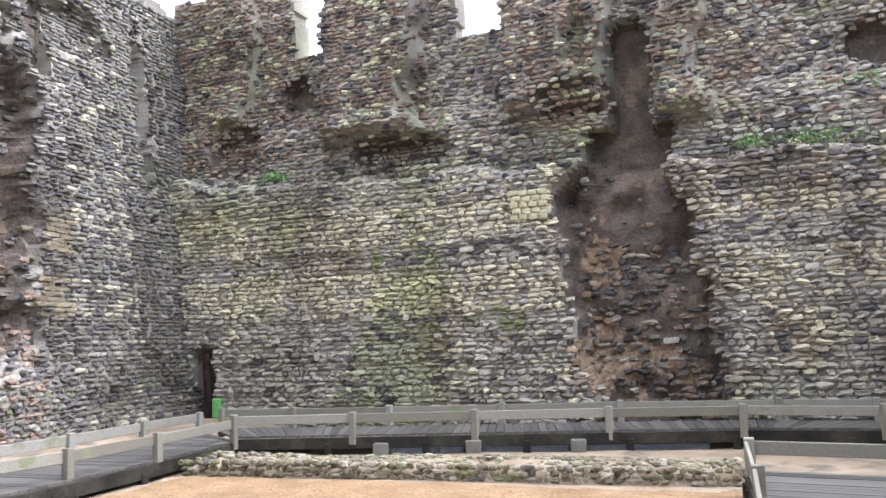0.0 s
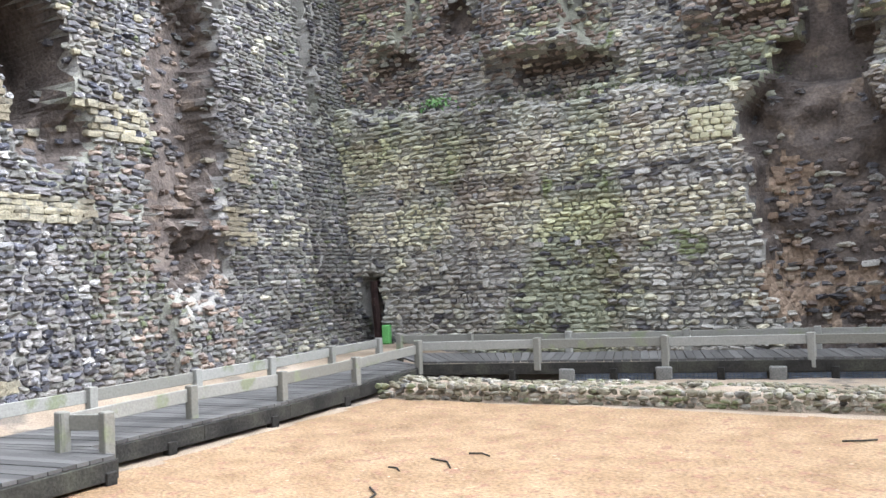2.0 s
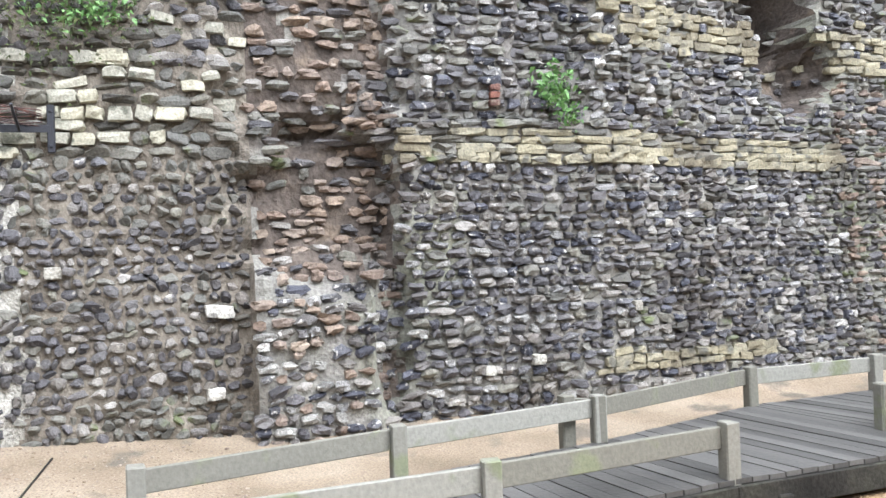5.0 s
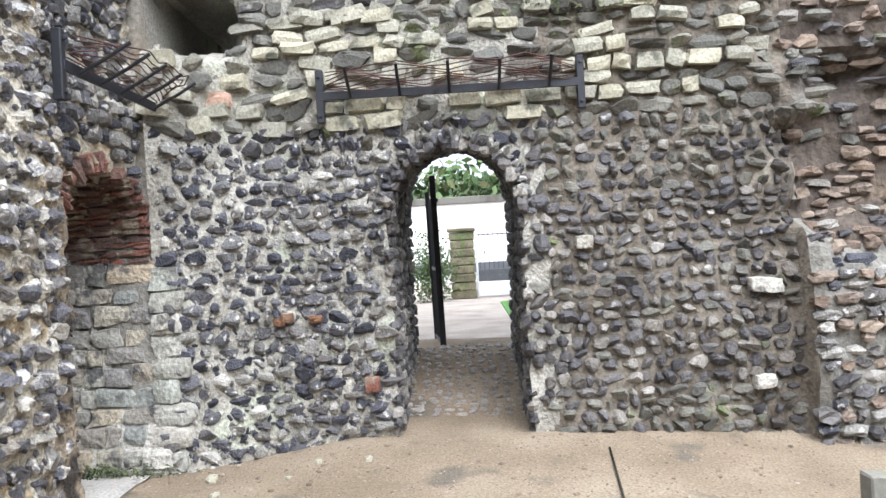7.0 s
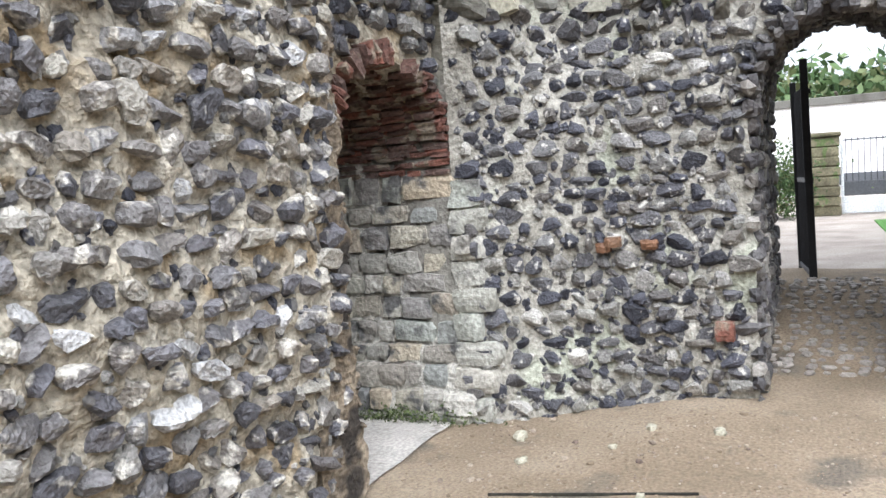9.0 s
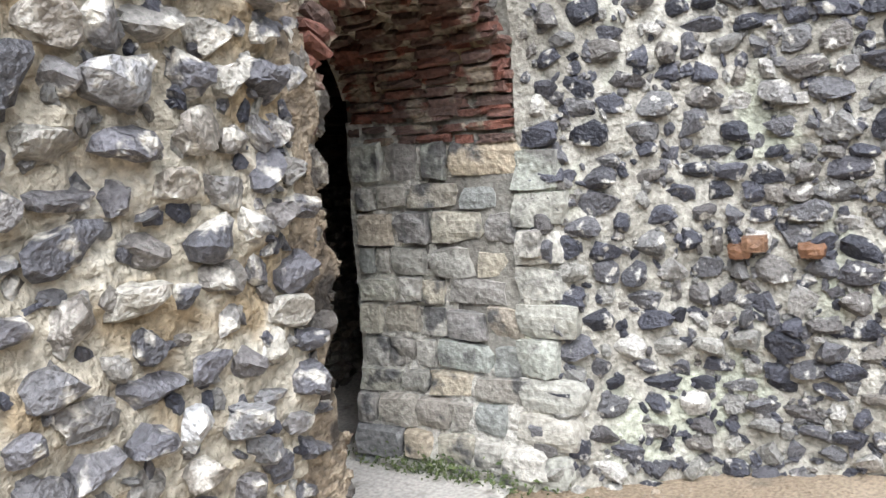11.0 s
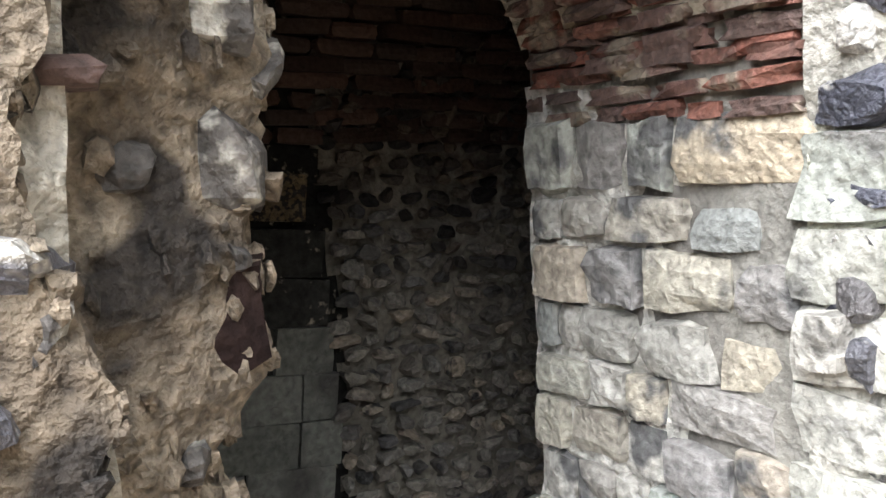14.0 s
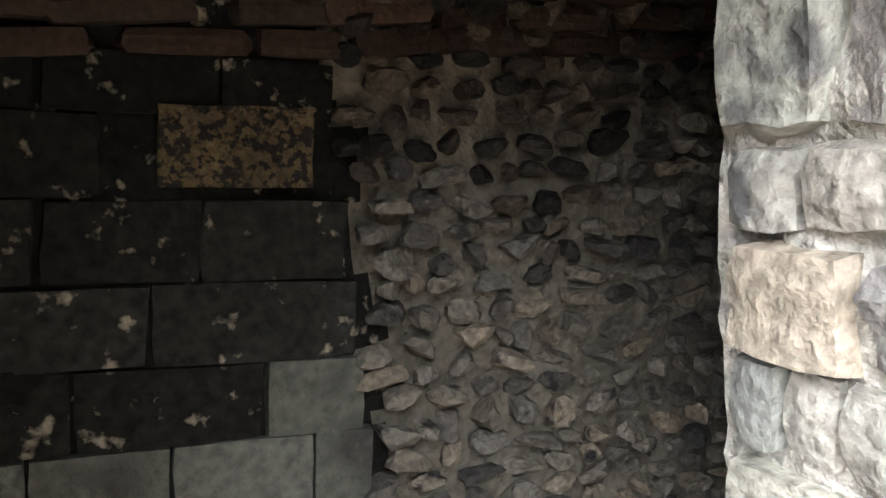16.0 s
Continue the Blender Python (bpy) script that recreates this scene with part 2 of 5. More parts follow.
def rod_bm(points, r, sides=6):
    bm = bmesh.new()
    rings = []
    pts = [Vector(p) for p in points]
    for i, p in enumerate(pts):
        d = (pts[min(i + 1, len(pts) - 1)] - pts[max(i - 1, 0)]).normalized()
        e = d.cross(Vector((0, 0, 1)) if abs(d.z) < .9 else Vector((1, 0, 0))).normalized()
        f = d.cross(e)
        rings.append([bm.verts.new(p + r * (math.cos(k * math.tau / sides) * e + math.sin(k * math.tau / sides) * f)) for k in range(sides)])
    for p, q in zip(rings, rings[1:]):
        for k in range(sides):
            bm.faces.new((p[k], p[(k + 1) % sides], q[(k + 1) % sides], q[k]))
    bm.faces.new(rings[0][::-1])
    bm.faces.new(rings[-1])
    return bm


def field(u, v, seed, size):
    """Smooth value noise between -1 and 1 over arrays u, v."""
    r = np.random.default_rng(seed).uniform(-1, 1, (64, 64))
    a, b = np.asarray(u) / size + 17.3, np.asarray(v) / size + 9.1
    i, j = np.floor(a).astype(int), np.floor(b).astype(int)
    p, q = a - i, b - j
    p, q = p * p * (3 - 2 * p), q * q * (3 - 2 * q)
    g = lambda x, y: r[x % 64, y % 64]
    return (g(i, j) * (1 - p) + g(i + 1, j) * p) * (1 - q) + (g(i, j + 1) * (1 - p) + g(i + 1, j + 1) * p) * q


def soft(x, a, b):
    t = np.clip((np.asarray(x, float) - a) / (b - a), 0, 1)
    return t * t * (3 - 2 * t)


def blob(u, v, cu, cv, ru, rv, seed=0, rough=.25, edge=.25):
    """1 inside an uneven oval, 0 outside."""
    d = np.hypot((u - cu) / ru, (v - cv) / rv) + rough * field(u, v, 50 + seed, .35 * max(ru, rv)) + .12 * field(u, v, 90 + seed, .12)
    return 1 - soft(d, 1 - edge, 1 + edge)


class Plane:
    """A wall's plane: u along it, v up, d out of it."""

    def __init__(self, origin, along):
        self.o, self.a = np.array(origin, float), np.array(along, float) / np.hypot(*along)
        self.n = None

    def facing(self, towards):
        n = np.array((-self.a[1], self.a[0]))
        self.n = n if n @ (np.array(towards) - self.o) > 0 else -n
        return self

    def at(self, u, v, d):
        u, v, d = np.broadcast_arrays(np.asarray(u, float), v, d)
        return np.stack([self.o[0] + self.a[0] * u + self.n[0] * d, self.o[1] + self.a[1] * u + self.n[1] * d, v], -1)

    def turned(self):
        return np.array([[self.a[0], self.n[0], 0], [self.a[1], self.n[1], 0], [0, 0, 1.0]])


def sheet(name, plane, u0, u1, v0, v1, step, out, thick, mat, hole=None, snap=None, label="", category="wall", core=None, lost=-.22, bare=None, rise=None):
    """A wall with an uneven face (out gives the relief), a flat back and real openings."""
    nu, nv = max(1, round((u1 - u0) / step)), max(1, round((v1 - v0) / step))
    U, V = np.meshgrid(np.linspace(u0, u1, nu + 1), np.linspace(v0, v1, nv + 1), indexing="ij")
    cu, cv = (U[:-1, :-1] + U[1:, 1:]) / 2, (V[:-1, :-1] + V[1:, 1:]) / 2
    keep = np.ones(cu.shape, bool) if hole is None else ~hole(cu, cv)
    if snap is not None:
        pad = np.pad(keep, 1, constant_values=True)
        some = ~(pad[:-1, :-1] & pad[1:, :-1] & pad[:-1, 1:] & pad[1:, 1:])
        su, sv = snap(U, V)
        U, V = np.where(some, su, U), np.where(some, sv, V)
    front = plane.at(U, V, out(U, V)).reshape(-1, 3)
    back = plane.at(U, V + (0 if rise is None else rise(U, V)), -thick).reshape(-1, 3)
    idx = np.arange((nu + 1) * (nv + 1)).reshape(nu + 1, nv + 1)
    off = idx.size
    q = np.stack([idx[:-1, :-1], idx[1:, :-1], idx[1:, 1:], idx[:-1, 1:]], -1)[keep]
    faces = [q, q[:, ::-1] + off]
    k = np.pad(keep, 1)
    for (di, dj, e0, e1) in ((-1, 0, (0, 0), (0, 1)), (1, 0, (1, 1), (1, 0)), (0, -1, (1, 0), (0, 0)), (0, 1, (0, 1), (1, 1))):
        edge = keep & ~k[1 + di:1 + di + nu, 1 + dj:1 + dj + nv]
        i, j = np.nonzero(edge)
        a, b = idx[i + e0[0], j + e0[1]], idx[i + e1[0], j + e1[1]]
        faces.append(np.stack([a, b, b + off, a + off], -1))
    me = mesh_of(name, np.concatenate([front, back]), np.concatenate(faces), mat)
    if core:
        me.materials.append(core)
        gone = (lost(cu, cv) if callable(lost) else out(U, V)[:-1, :-1] < lost + .06 * field(cu, cv, 99, .3))[keep]
        slots = np.zeros(len(me.polygons), np.int32)
        slots[:len(gone)] = gone
        if bare:
            me.materials.append(bare[0])
            slots[:len(gone)][bare[1](cu, cv)[keep]] = 2
        me.polygons.foreach_set("material_index", slots)
    ob = new(name, me)
    return tagged(ob, label, category, kind="structure")


def lump(power=2.5):
    """A cube of 26 points rounded to a lump; power sets how boxy."""
    pts = [(x, y, z) for x in (-1, 0, 1) for y in (-1, 0, 1) for z in (-1, 0, 1) if (x, y, z) != (0, 0, 0)]
    at = {p: i for i, p in enumerate(pts)}
    quads = []
    for axis in range(3):
        for s in (-1, 1):
            for a in (-1, 0):
                for b in (-1, 0):
                    ring = []
                    for da, db in ((0, 0), (1, 0), (1, 1), (0, 1)):
                        p = [0, 0, 0]
                        p[axis], p[(axis + 1) % 3], p[(axis + 2) % 3] = s, a + da, b + db
                        ring.append(at[tuple(p)])
                    quads.append(ring if s > 0 else ring[::-1])
    v = np.array(pts, float)
    v /= (np.abs(v) ** power).sum(1, keepdims=True) ** (1 / power)
    return v, np.array(quads)


def fine_lump(power, n=3):
    """A finer lump of 56 points."""
    side = range(n + 1)
    pts = [(x, y, z) for x in side for y in side for z in side if {x, y, z} & {0, n}]
    at = {p: i for i, p in enumerate(pts)}
    quads = []
    for axis in range(3):
        for s in (0, n):
            for a in range(n):
                for b in range(n):
                    ring = []
                    for da, db in ((0, 0), (1, 0), (1, 1), (0, 1)):
                        p = [0, 0, 0]
                        p[axis], p[(axis + 1) % 3], p[(axis + 2) % 3] = s, a + da, b + db
                        ring.append(at[tuple(p)])
                    quads.append(ring if s else ring[::-1])
    v = np.array(pts, float) * 2 / n - 1
    v /= (np.abs(v) ** power).sum(1, keepdims=True) ** (1 / power)
    return v, np.array(quads)


def worn(v, rough, cuts=3):
    """A lump bent out of shape and split by a few flat breaks."""
    k = rng.normal(0, 1, (4, 3)) * 1.6
    v = v * (1 + rough * np.sin(v @ k.T + rng.uniform(0, 6, 4)).mean(1, keepdims=True) * 1.5)
    for _ in range(cuts):
        n = rng.normal(0, 1, 3) + (0, .6, 0)
        n /= np.linalg.norm(n)
        v = v - np.maximum(v @ n - rng.uniform(.40, .78), 0)[:, None] * n
    return v + rng.uniform(-.13, .13, v.shape) * rough * 1.6


FINE, FINE_Q = fine_lump(2.4)
FINE_BLOCK, FINE_BLOCK_Q = fine_lump(8.0)
FLAT_BLOCK, FLAT_BLOCK_Q = fine_lump(40.0)
LUMP, LUMP_Q = lump(2.6)
BLOCK, BLOCK_Q = lump(7.0)


def stones(name, plane, rows, mat, parent, boxy=False, rough=.16, label="", fine=False):
    """Many stones in one mesh. rows: u, v, d, half width, half height, half depth, tilt."""
    if len(rows) == 0:
        return None
    r = np.asarray(rows, float)
    base, quads = (FINE, FINE_Q) if fine and not boxy else (BLOCK, BLOCK_Q) if boxy else (LUMP, LUMP_Q)
    if fine and not boxy:
        shapes = np.array([worn(base, rough, 5) for _ in range(60)])
        v = shapes[rng.integers(0, 60, len(r))]
    else:
        rough = rough * (.45 if boxy else 1)
        v = base[None] * (1 + rng.uniform(-rough, rough, (len(r), 26, 1))) + rng.uniform(-rough, rough, (len(r), 26, 3)) * .45
    v = v * r[:, None, 3:6][:, :, [0, 2, 1]]
    c, s = np.cos(r[:, 6])[:, None], np.sin(r[:, 6])[:, None]
    x, z = v[..., 0] * c - v[..., 2] * s, v[..., 0] * s + v[..., 2] * c
    p = plane.at(r[:, 0:1] + x, r[:, 1:2] + z, r[:, 2:3] + v[..., 1])
    f = quads[None] + len(base) * np.arange(len(r))[:, None, None]
    me = mesh_of(name, p.reshape(-1, 3), f.reshape(-1, 4), mat)
    ob = new(name, me)
    ob.parent = parent
    return tagged(ob, label, kind="stuff")


def singles(name, plane, rows, mat, parent, boxy=False, rough=.16, kinds=14, flat=False):
    """Stones as objects of their own, on shared meshes."""
    base, quads = (FLAT_BLOCK, FLAT_BLOCK_Q) if flat else (FINE_BLOCK, FINE_BLOCK_Q) if boxy else (FINE, FINE_Q)
    shapes = [mesh_of(name, worn(base, rough, 0 if boxy else 5), quads, mat, False) for _ in range(kinds)]
    t = plane.turned()
    for i, r in enumerate(rows):
        ob = new(name, shapes[i % kinds])
        c, s = math.cos(r[6]), math.sin(r[6])
        m = t @ np.array([[c, 0, -s], [0, 1, 0], [s, 0, c]]) @ np.diag([r[3], r[5], r[4]])
        w = Matrix(np.vstack([np.hstack([m, plane.at(r[0], r[1], r[2]).reshape(3, 1)]), [0, 0, 0, 1]]).tolist())
        ob.parent, ob.matrix_basis = parent, w
    return shapes


def courses(u0, u1, v0, v1, w, h, gap=.25, jitter=.3, sag=.02, seed=1, sizes=.35, tilt=.12):
    """Centres and half sizes of stones laid in courses."""
    g = np.random.default_rng(seed)
    rows, v = [], v0
    while v < v1:
        hh = h * g.uniform(1 - sizes * .5, 1 + sizes * .5)
        u = u0 - g.uniform(0, w)
        while u < u1:
            ww = w * g.uniform(1 - sizes, 1 + sizes * 1.3)
            cu, cv = u + ww / 2, v + hh / 2 + sag * float(field(u, v, seed + 3, 1.1)) + g.uniform(-jitter, jitter) * h * .3
            if u0 < cu < u1:
                rows.append((cu, cv, ww / 2 * g.uniform(1 - gap, 1.02 - gap * .3), hh / 2 * g.uniform(.85 - gap * .6, 1.04), g.normal(0, tilt)))
            u += ww
        v += hh
    return np.array(rows)


# ---- setting: the planes of the ruin ----
INSIDE = (6, 8)
west = Plane((0, 0), (0, 1)).facing(INSIDE)
splay = Plane((-1.40, 14.9), (-.45, 3.4)).facing(INSIDE)
north = Plane((-2.0, 18.1), (1, .045)).facing(INSIDE)
south = Plane((0, 0), (1, 0)).facing(INSIDE)
back = Plane((3.4, -1.6), (-1, 0)).facing(INSIDE)
jamb = Plane((.352, .0), (.07, -1)).facing(INSIDE)
east = Plane((15, -1), (0, 1)).facing(INSIDE)

ARCH_A, ARCH_B, ARCH_SPRING, ARCH_RISE = 1.6, 2.58, 1.68, .52


def arch_top(u, a, b, spring, rise):
    t = np.clip((np.asarray(u) - (a + b) / 2) / ((b - a) / 2), -1, 1)
    return spring + rise * np.sqrt(1 - t * t)


def in_arch(u, v):
    return (u > ARCH_A) & (u < ARCH_B) & (v < arch_top(u, ARCH_A, ARCH_B, ARCH_SPRING, ARCH_RISE))


def snap_arch(a, b, spring, rise):
    def f(U, V):
        c, r = (a + b) / 2, (b - a) / 2
        low = V < spring
        su = np.where(low, np.where(U < c, a, b), U)
        ang = np.arctan2((V - spring) / rise, (U - c) / r)
        return np.where(low, su, c + r * np.cos(ang)) + .015 * field(V, U, 5, .09), np.where(low, V, spring + rise * np.sin(ang)) + .012 * field(U, V, 6, .09)
    return f


def west_relief(u, v):
    d = .05 * field(u, v, 11, .8) + .025 * field(u, v, 12, .22) + .012 * field(u, v, 13, .08)
    d += .375 * (1 - soft(u, .0, .75))
    d -= .35 * blob(u, v, 5.2, 1.95, .62, .75, 1) + .22 * blob(u, v, 5.1, 3.3, .8, .9, 11) + .2 * blob(u, v, 5.75, .9, .18, .75, 2)
    d += .16 * soft(u, 4.5, 4.58) * (1 - soft(u, 5.55, 5.75)) * (1 - soft(v, 1.3, 1.7))
    d -= .7 * blob(u, v, 13.42 + .12 * (v - 3.6), 4.0, .74, 2.6, 3) + .25 * blob(u, v, 13.75, 1.7, .35, .6, 4)
    d += .22 * soft(u, 12.4, 12.6) * (1 - soft(u, 13.9, 14.1)) * (1 - soft(v + .25 * field(u, v * 0, 23, .4), 1.0, 2.1))
    d -= .25 * blob(u, v, .2, 3.15, .38, .25, 10, .1)
    d -= 1.9 * (1 - soft(np.hypot((u - 10.62 - .12 * (4.4 - v)) / .62, (v - 4.62) / .95) + .05 * field(u, v, 56, .5), .9, 1.1)) + .7 * blob(u, v, 10.85, 3.5, .52, .5, 18, .1, .5)
    d -= .5 * blob(u, v, 7.6, 5.8, .5, .9, 7) + .4 * blob(u, v, 6.0, 5.4, .45, 1.0, 8) + .35 * blob(u, v, 14.7, 6.9, .4, .9, 9)
    return d - .16 * blob(u, v, 7.45, 3.5, .42, .75, 19, .3, .5)


def west_out(u, v):
    """The wall falls back and leans away past the middle of its length."""
    return west_relief(u, v) - .20 * np.clip(np.asarray(u) - 7.9, 0, None) - .12 * (v - 1) * soft(u, 7.8, 9.3)


def west_hole(u, v):
    top = 8.4 + .5 * field(u, v * 0, 21, 1.6) + .25 * field(u, v * 0, 22, .4)
    return in_arch(u, v) | (v > top) | (np.hypot((u - .24) / .34, (v - 3.2) / .27) < 1)


snap_gate = snap_arch(ARCH_A, ARCH_B, ARCH_SPRING, ARCH_RISE)
wall_west = sheet("wall_west", west, 0.0, 4.56, -.5, 9.0, .04, west_out, 2.2, m_mortar_pale, west_hole,
                  lambda U, V: tuple(np.where((np.abs(U - 2.09) < .6) & (V < 2.3), s, o) for s, o in zip(snap_gate(U, V), (U, V))),
                  "ruined flint wall with an arched gateway", core=m_mortar_brown, lost=lambda u, v: u + .15 * field(u, v, 98, .25) > 2.75,
                  rise=lambda U, V: .22 * soft(V, .4, 1.3) * (1 - soft(V, 2.3, 3.5)) * (np.abs(U - 2.09) < 1))
wall_west_far = sheet("wall_west", west, 4.56, 14.92, -.5, 9.0, .07, west_out, 5.0, m_mortar_grey, west_hole, None,
                      "tall ruined wall of dark flint and rubble courses", core=m_core, lost=lambda u, v: west_relief(u, v) < -.2 + .06 * field(u, v, 99, .3))


def splay_out(u, v):
    d = .07 * field(u, v, 31, .6) + .03 * field(u, v, 32, .2) - .12 * (v - 1)
    return d - .6 * blob(u, v, 2.55, 5.9, .24, 1.9, 5, .12, .2) - .3 * blob(u, v, .7, 7.2, .8, .5, 20) - .12 * soft(u, 1.5, 1.7)


wall_splay = sheet("wall_corner", splay, 0, 4.0, -.5, 9.2, .08, splay_out, 1.5, m_mortar_grey, lambda u, v: v > 8.7 + .3 * field(u, v * 0, 33, .7), None,
                   "shadowy corner wall of coursed rubble with a tall chase")


def ledge_at(u):
    return 4.75 - .05 * u


def north_gap(u, v):
    """The collapsed chase in the wall: 1 inside."""
    left = 8.3 - .35 * soft(v, .4, 1.2) - .25 * soft(v, 2.2, 3.4) + .45 * soft(v, 3.6, 4.5) + .18 * field(v, u * 0, 41, .45)
    right = 10.15 - .35 * soft(v, 3.2, 4.3) - .2 * soft(v, 2.0, 3.0) + .18 * field(v, u * 0, 42, .45)
    return soft(u, left - .1, left + .1) * (1 - soft(u, right - .1, right + .1)) * (1 - soft(v, 4.9, 5.1))


def north_out(u, v):
    lead = ledge_at(u) + .12 * field(u, v * 0, 43, .9) + .06 * field(u, v * 0, 44, .25)
    d = .06 * field(u, v, 45, .9) + .03 * field(u, v, 46, .25) + .015 * field(u, v, 47, .1)
    d -= .55 * soft(v, lead - .05, lead + .12)
    d -= .22 * soft(v, lead + .9, lead + 1.5)
    pier = lambda a, b, lo: soft(u + .2 * field(v, u * 0, 48, .6), a, a + .25) * (1 - soft(u + .2 * field(v, u * 0, 49, .5), b - .25, b)) * soft(v, lo, lo + .35)
    d += .62 * pier(3.0, 5.1, 5.25) + .62 * pier(6.75, 8.75, 5.3) + .55 * pier(9.4, 10.3, 4.9) + .3 * pier(.2, 1.3, 5.9)
    d -= .35 * blob(u, v, 4.6, 5.05, 1.0, .28, 12) + .4 * blob(u, v, .75, 5.45, .6, .55, 13) + .35 * blob(u, v, 2.2, 6.5, .4, .35, 14) + .3 * blob(u, v, 8.0, 5.6, .6, .25, 15)
    d -= .45 * blob(u, v, 13.2, 6.0, .8, .35, 16) + .25 * blob(u, v, 8.15, 6.6, .22, .6, 17)
    d -= north_gap(u, v) * (.75 + .10 * field(u, v, 57, .3) + .12 * field(u, v, 58, .7))
    tall = soft(u, 8.52, 8.65) * (1 - soft(u, 9.22, 9.35)) * soft(v, 4.6, 4.8) * (1 - soft(v + .9 * np.abs(u - 8.93) ** 2, 6.85, 7.05))
    door = soft(u, .10, .16) * (1 - soft(u, .66, .72)) * (1 - soft(v + .6 * np.abs(u - .4) ** 2, 1.4, 1.5))
    return np.maximum(d - .9 * tall, -1.2) - 1.0 * door


def north_lost(u, v):
    hurt = blob(u, v, 4.3, 5.05, 1.0, .35, 12) + blob(u, v, .75, 5.45, .7, .65, 13) + blob(u, v, 8.0, 5.6, .7, .35, 15) + blob(u, v, 2.0, 6.5, .4, .5, 14) + blob(u, v, 13.2, 6.0, .9, .5, 16)
    return (north_gap(u, v) > .3) | (hurt > .4) | (north_out(u, v) < -1.05)


def north_hole(u, v):
    w1 = (u > 2.13 + .05 * field(v, u, 51, .3)) & (u < 2.95 + .08 * field(v, u, 52, .3)) & (v > 7.35)
    w2 = (u > 5.66 + .06 * field(v, u, 53, .3)) & (u < 6.62 + .07 * field(v, u, 54, .3)) & (v > 7.2)
    return w1 | w2 | (v > 9.1 + .3 * field(u, v * 0, 55, .8))


def north_tan(u, v):
    """Bare tan core left standing in the chase's edge and floor."""
    spot = blob(u, v, 8.2, 1.15, .42, .62, 24, .3) + blob(u, v, 8.32, 2.75, .32, .42, 25, .3) + .9 * blob(u, v, 9.0, .95, .75, .5, 26, .45)
    return spot + .3 * field(u, v, 27, .16) > .5


wall_north = sheet("wall_north", north, -1.0, 17.2, -.5, 9.5, .07, north_out, 1.3, m_mortar_grey, north_hole, None,
                   "towering ruined wall of coursed rubble with a collapsed chase", core=m_core, lost=north_lost, bare=(m_tan_core, north_tan))

NICHE_A, NICHE_B = .42, 1.60


def in_niche(u, v):
    return (u < NICHE_B) & (v < arch_top(u, .36, NICHE_B, 1.55, .5))


def south_out(u, v):
    lumps = .045 * field(u, v, 61, .5) + .022 * field(u, v, 62, .15) + .018 * field(u, v, 63, .06) + .007 * field(u, v, 68, .03)
    return lumps - .10 * (1 - soft(v, 0, .5)) * (1 - soft(u, 1.6, 1.9)) - .08 * (1 - soft(u, 1.6, 1.78))


def south_snap(U, V):
    su, sv = snap_arch(.36, NICHE_B, 1.55, .5)(U, V)
    close = (U < 1.75) & (V < 2.2)
    return np.where(close, su, U), np.where(close, sv, V)


def south_hole(u, v):
    return in_niche(u, v) | (v > 4.6 + .3 * field(u, v * 0, 64, .8))


wall_south = sheet("wall_south", south, .36, 3.6, -.4, 5.0, .022, south_out, .84, m_mortar, south_hole, south_snap, "pale mortared wall studded with courses of knapped flint")
wall_south_far = sheet("wall_south", south, 3.6, 15.0, -.4, 5.0, .05, south_out, .84, m_mortar, south_hole, None, "pale mortared wall studded with courses of knapped flint")
pier_west = part("wall_pier", box_bm((2.6, .84, 5.2), (-.942, -.42, 2.1)), m_mortar_grey)
tagged(pier_west, "mortared end of the wall beside the passage", "wall", kind="structure")
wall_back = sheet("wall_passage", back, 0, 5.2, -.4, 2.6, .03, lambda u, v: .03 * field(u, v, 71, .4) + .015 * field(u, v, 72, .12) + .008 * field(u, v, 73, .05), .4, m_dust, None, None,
                  "dim flint and stone wall inside the passage", core=m_soot_dim, lost=lambda u, v: (u + .05 * field(u, v, 97, .1) < 2.74))
for nm, cx in (("wall_passage_end", 3.45), ("wall_passage_end", -1.85)):
    tagged(part(nm, box_bm((.3, .9, 3), (cx, -1.2, 1.1)), m_mortar_grey), "plain rubble end wall of the passage", "wall", kind="structure")
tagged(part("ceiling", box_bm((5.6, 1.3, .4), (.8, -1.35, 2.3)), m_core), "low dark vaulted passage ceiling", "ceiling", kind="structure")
wall_east = sheet("wall_east", east, 0, 22, -.5, 6.5, .3, lambda u, v: .08 * field(u, v, 75, .9), 1.0, m_mortar_grey, None, None, "plain ruined rubble wall closing the court")


# ---- ground ----
def ground_z(x, y):
    z = -.15 * soft(y, 2.6, 5.0)
    z = np.where(x < .2, z * soft(x, -.4, .2), z)
    z = z + .10 * (1 - soft(x, .1, 1.6)) * soft(y, .4, 1.4)
    z = z + .38 * soft(-x, .1, 2.3) * (1 - soft(y, 4.6, 6.0))
    return z + .012 * field(x, y, 81, .9) + .006 * field(x, y, 82, .2)


def ground(name, x0, x1, y0, y1, step, mat, label, category, lift=0.0, hole=None):
    nx, ny = round((x1 - x0) / step), round((y1 - y0) / step)
    X, Y = np.meshgrid(np.linspace(x0, x1, nx + 1), np.linspace(y0, y1, ny + 1), indexing="ij")
    v = np.stack([X, Y, ground_z(X, Y) + lift], -1).reshape(-1, 3)
    i = np.arange((nx + 1) * (ny + 1)).reshape(nx + 1, ny + 1)
    q = np.stack([i[:-1, :-1], i[1:, :-1], i[1:, 1:], i[:-1, 1:]], -1)
    if hole is not None:
        q = q[~hole((X[:-1, :-1] + X[1:, 1:]) / 2, (Y[:-1, :-1] + Y[1:, 1:]) / 2)]
    return tagged(new(name, mesh_of(name, v, q.reshape(-1, 4), mat, True)), label, category, kind="structure")


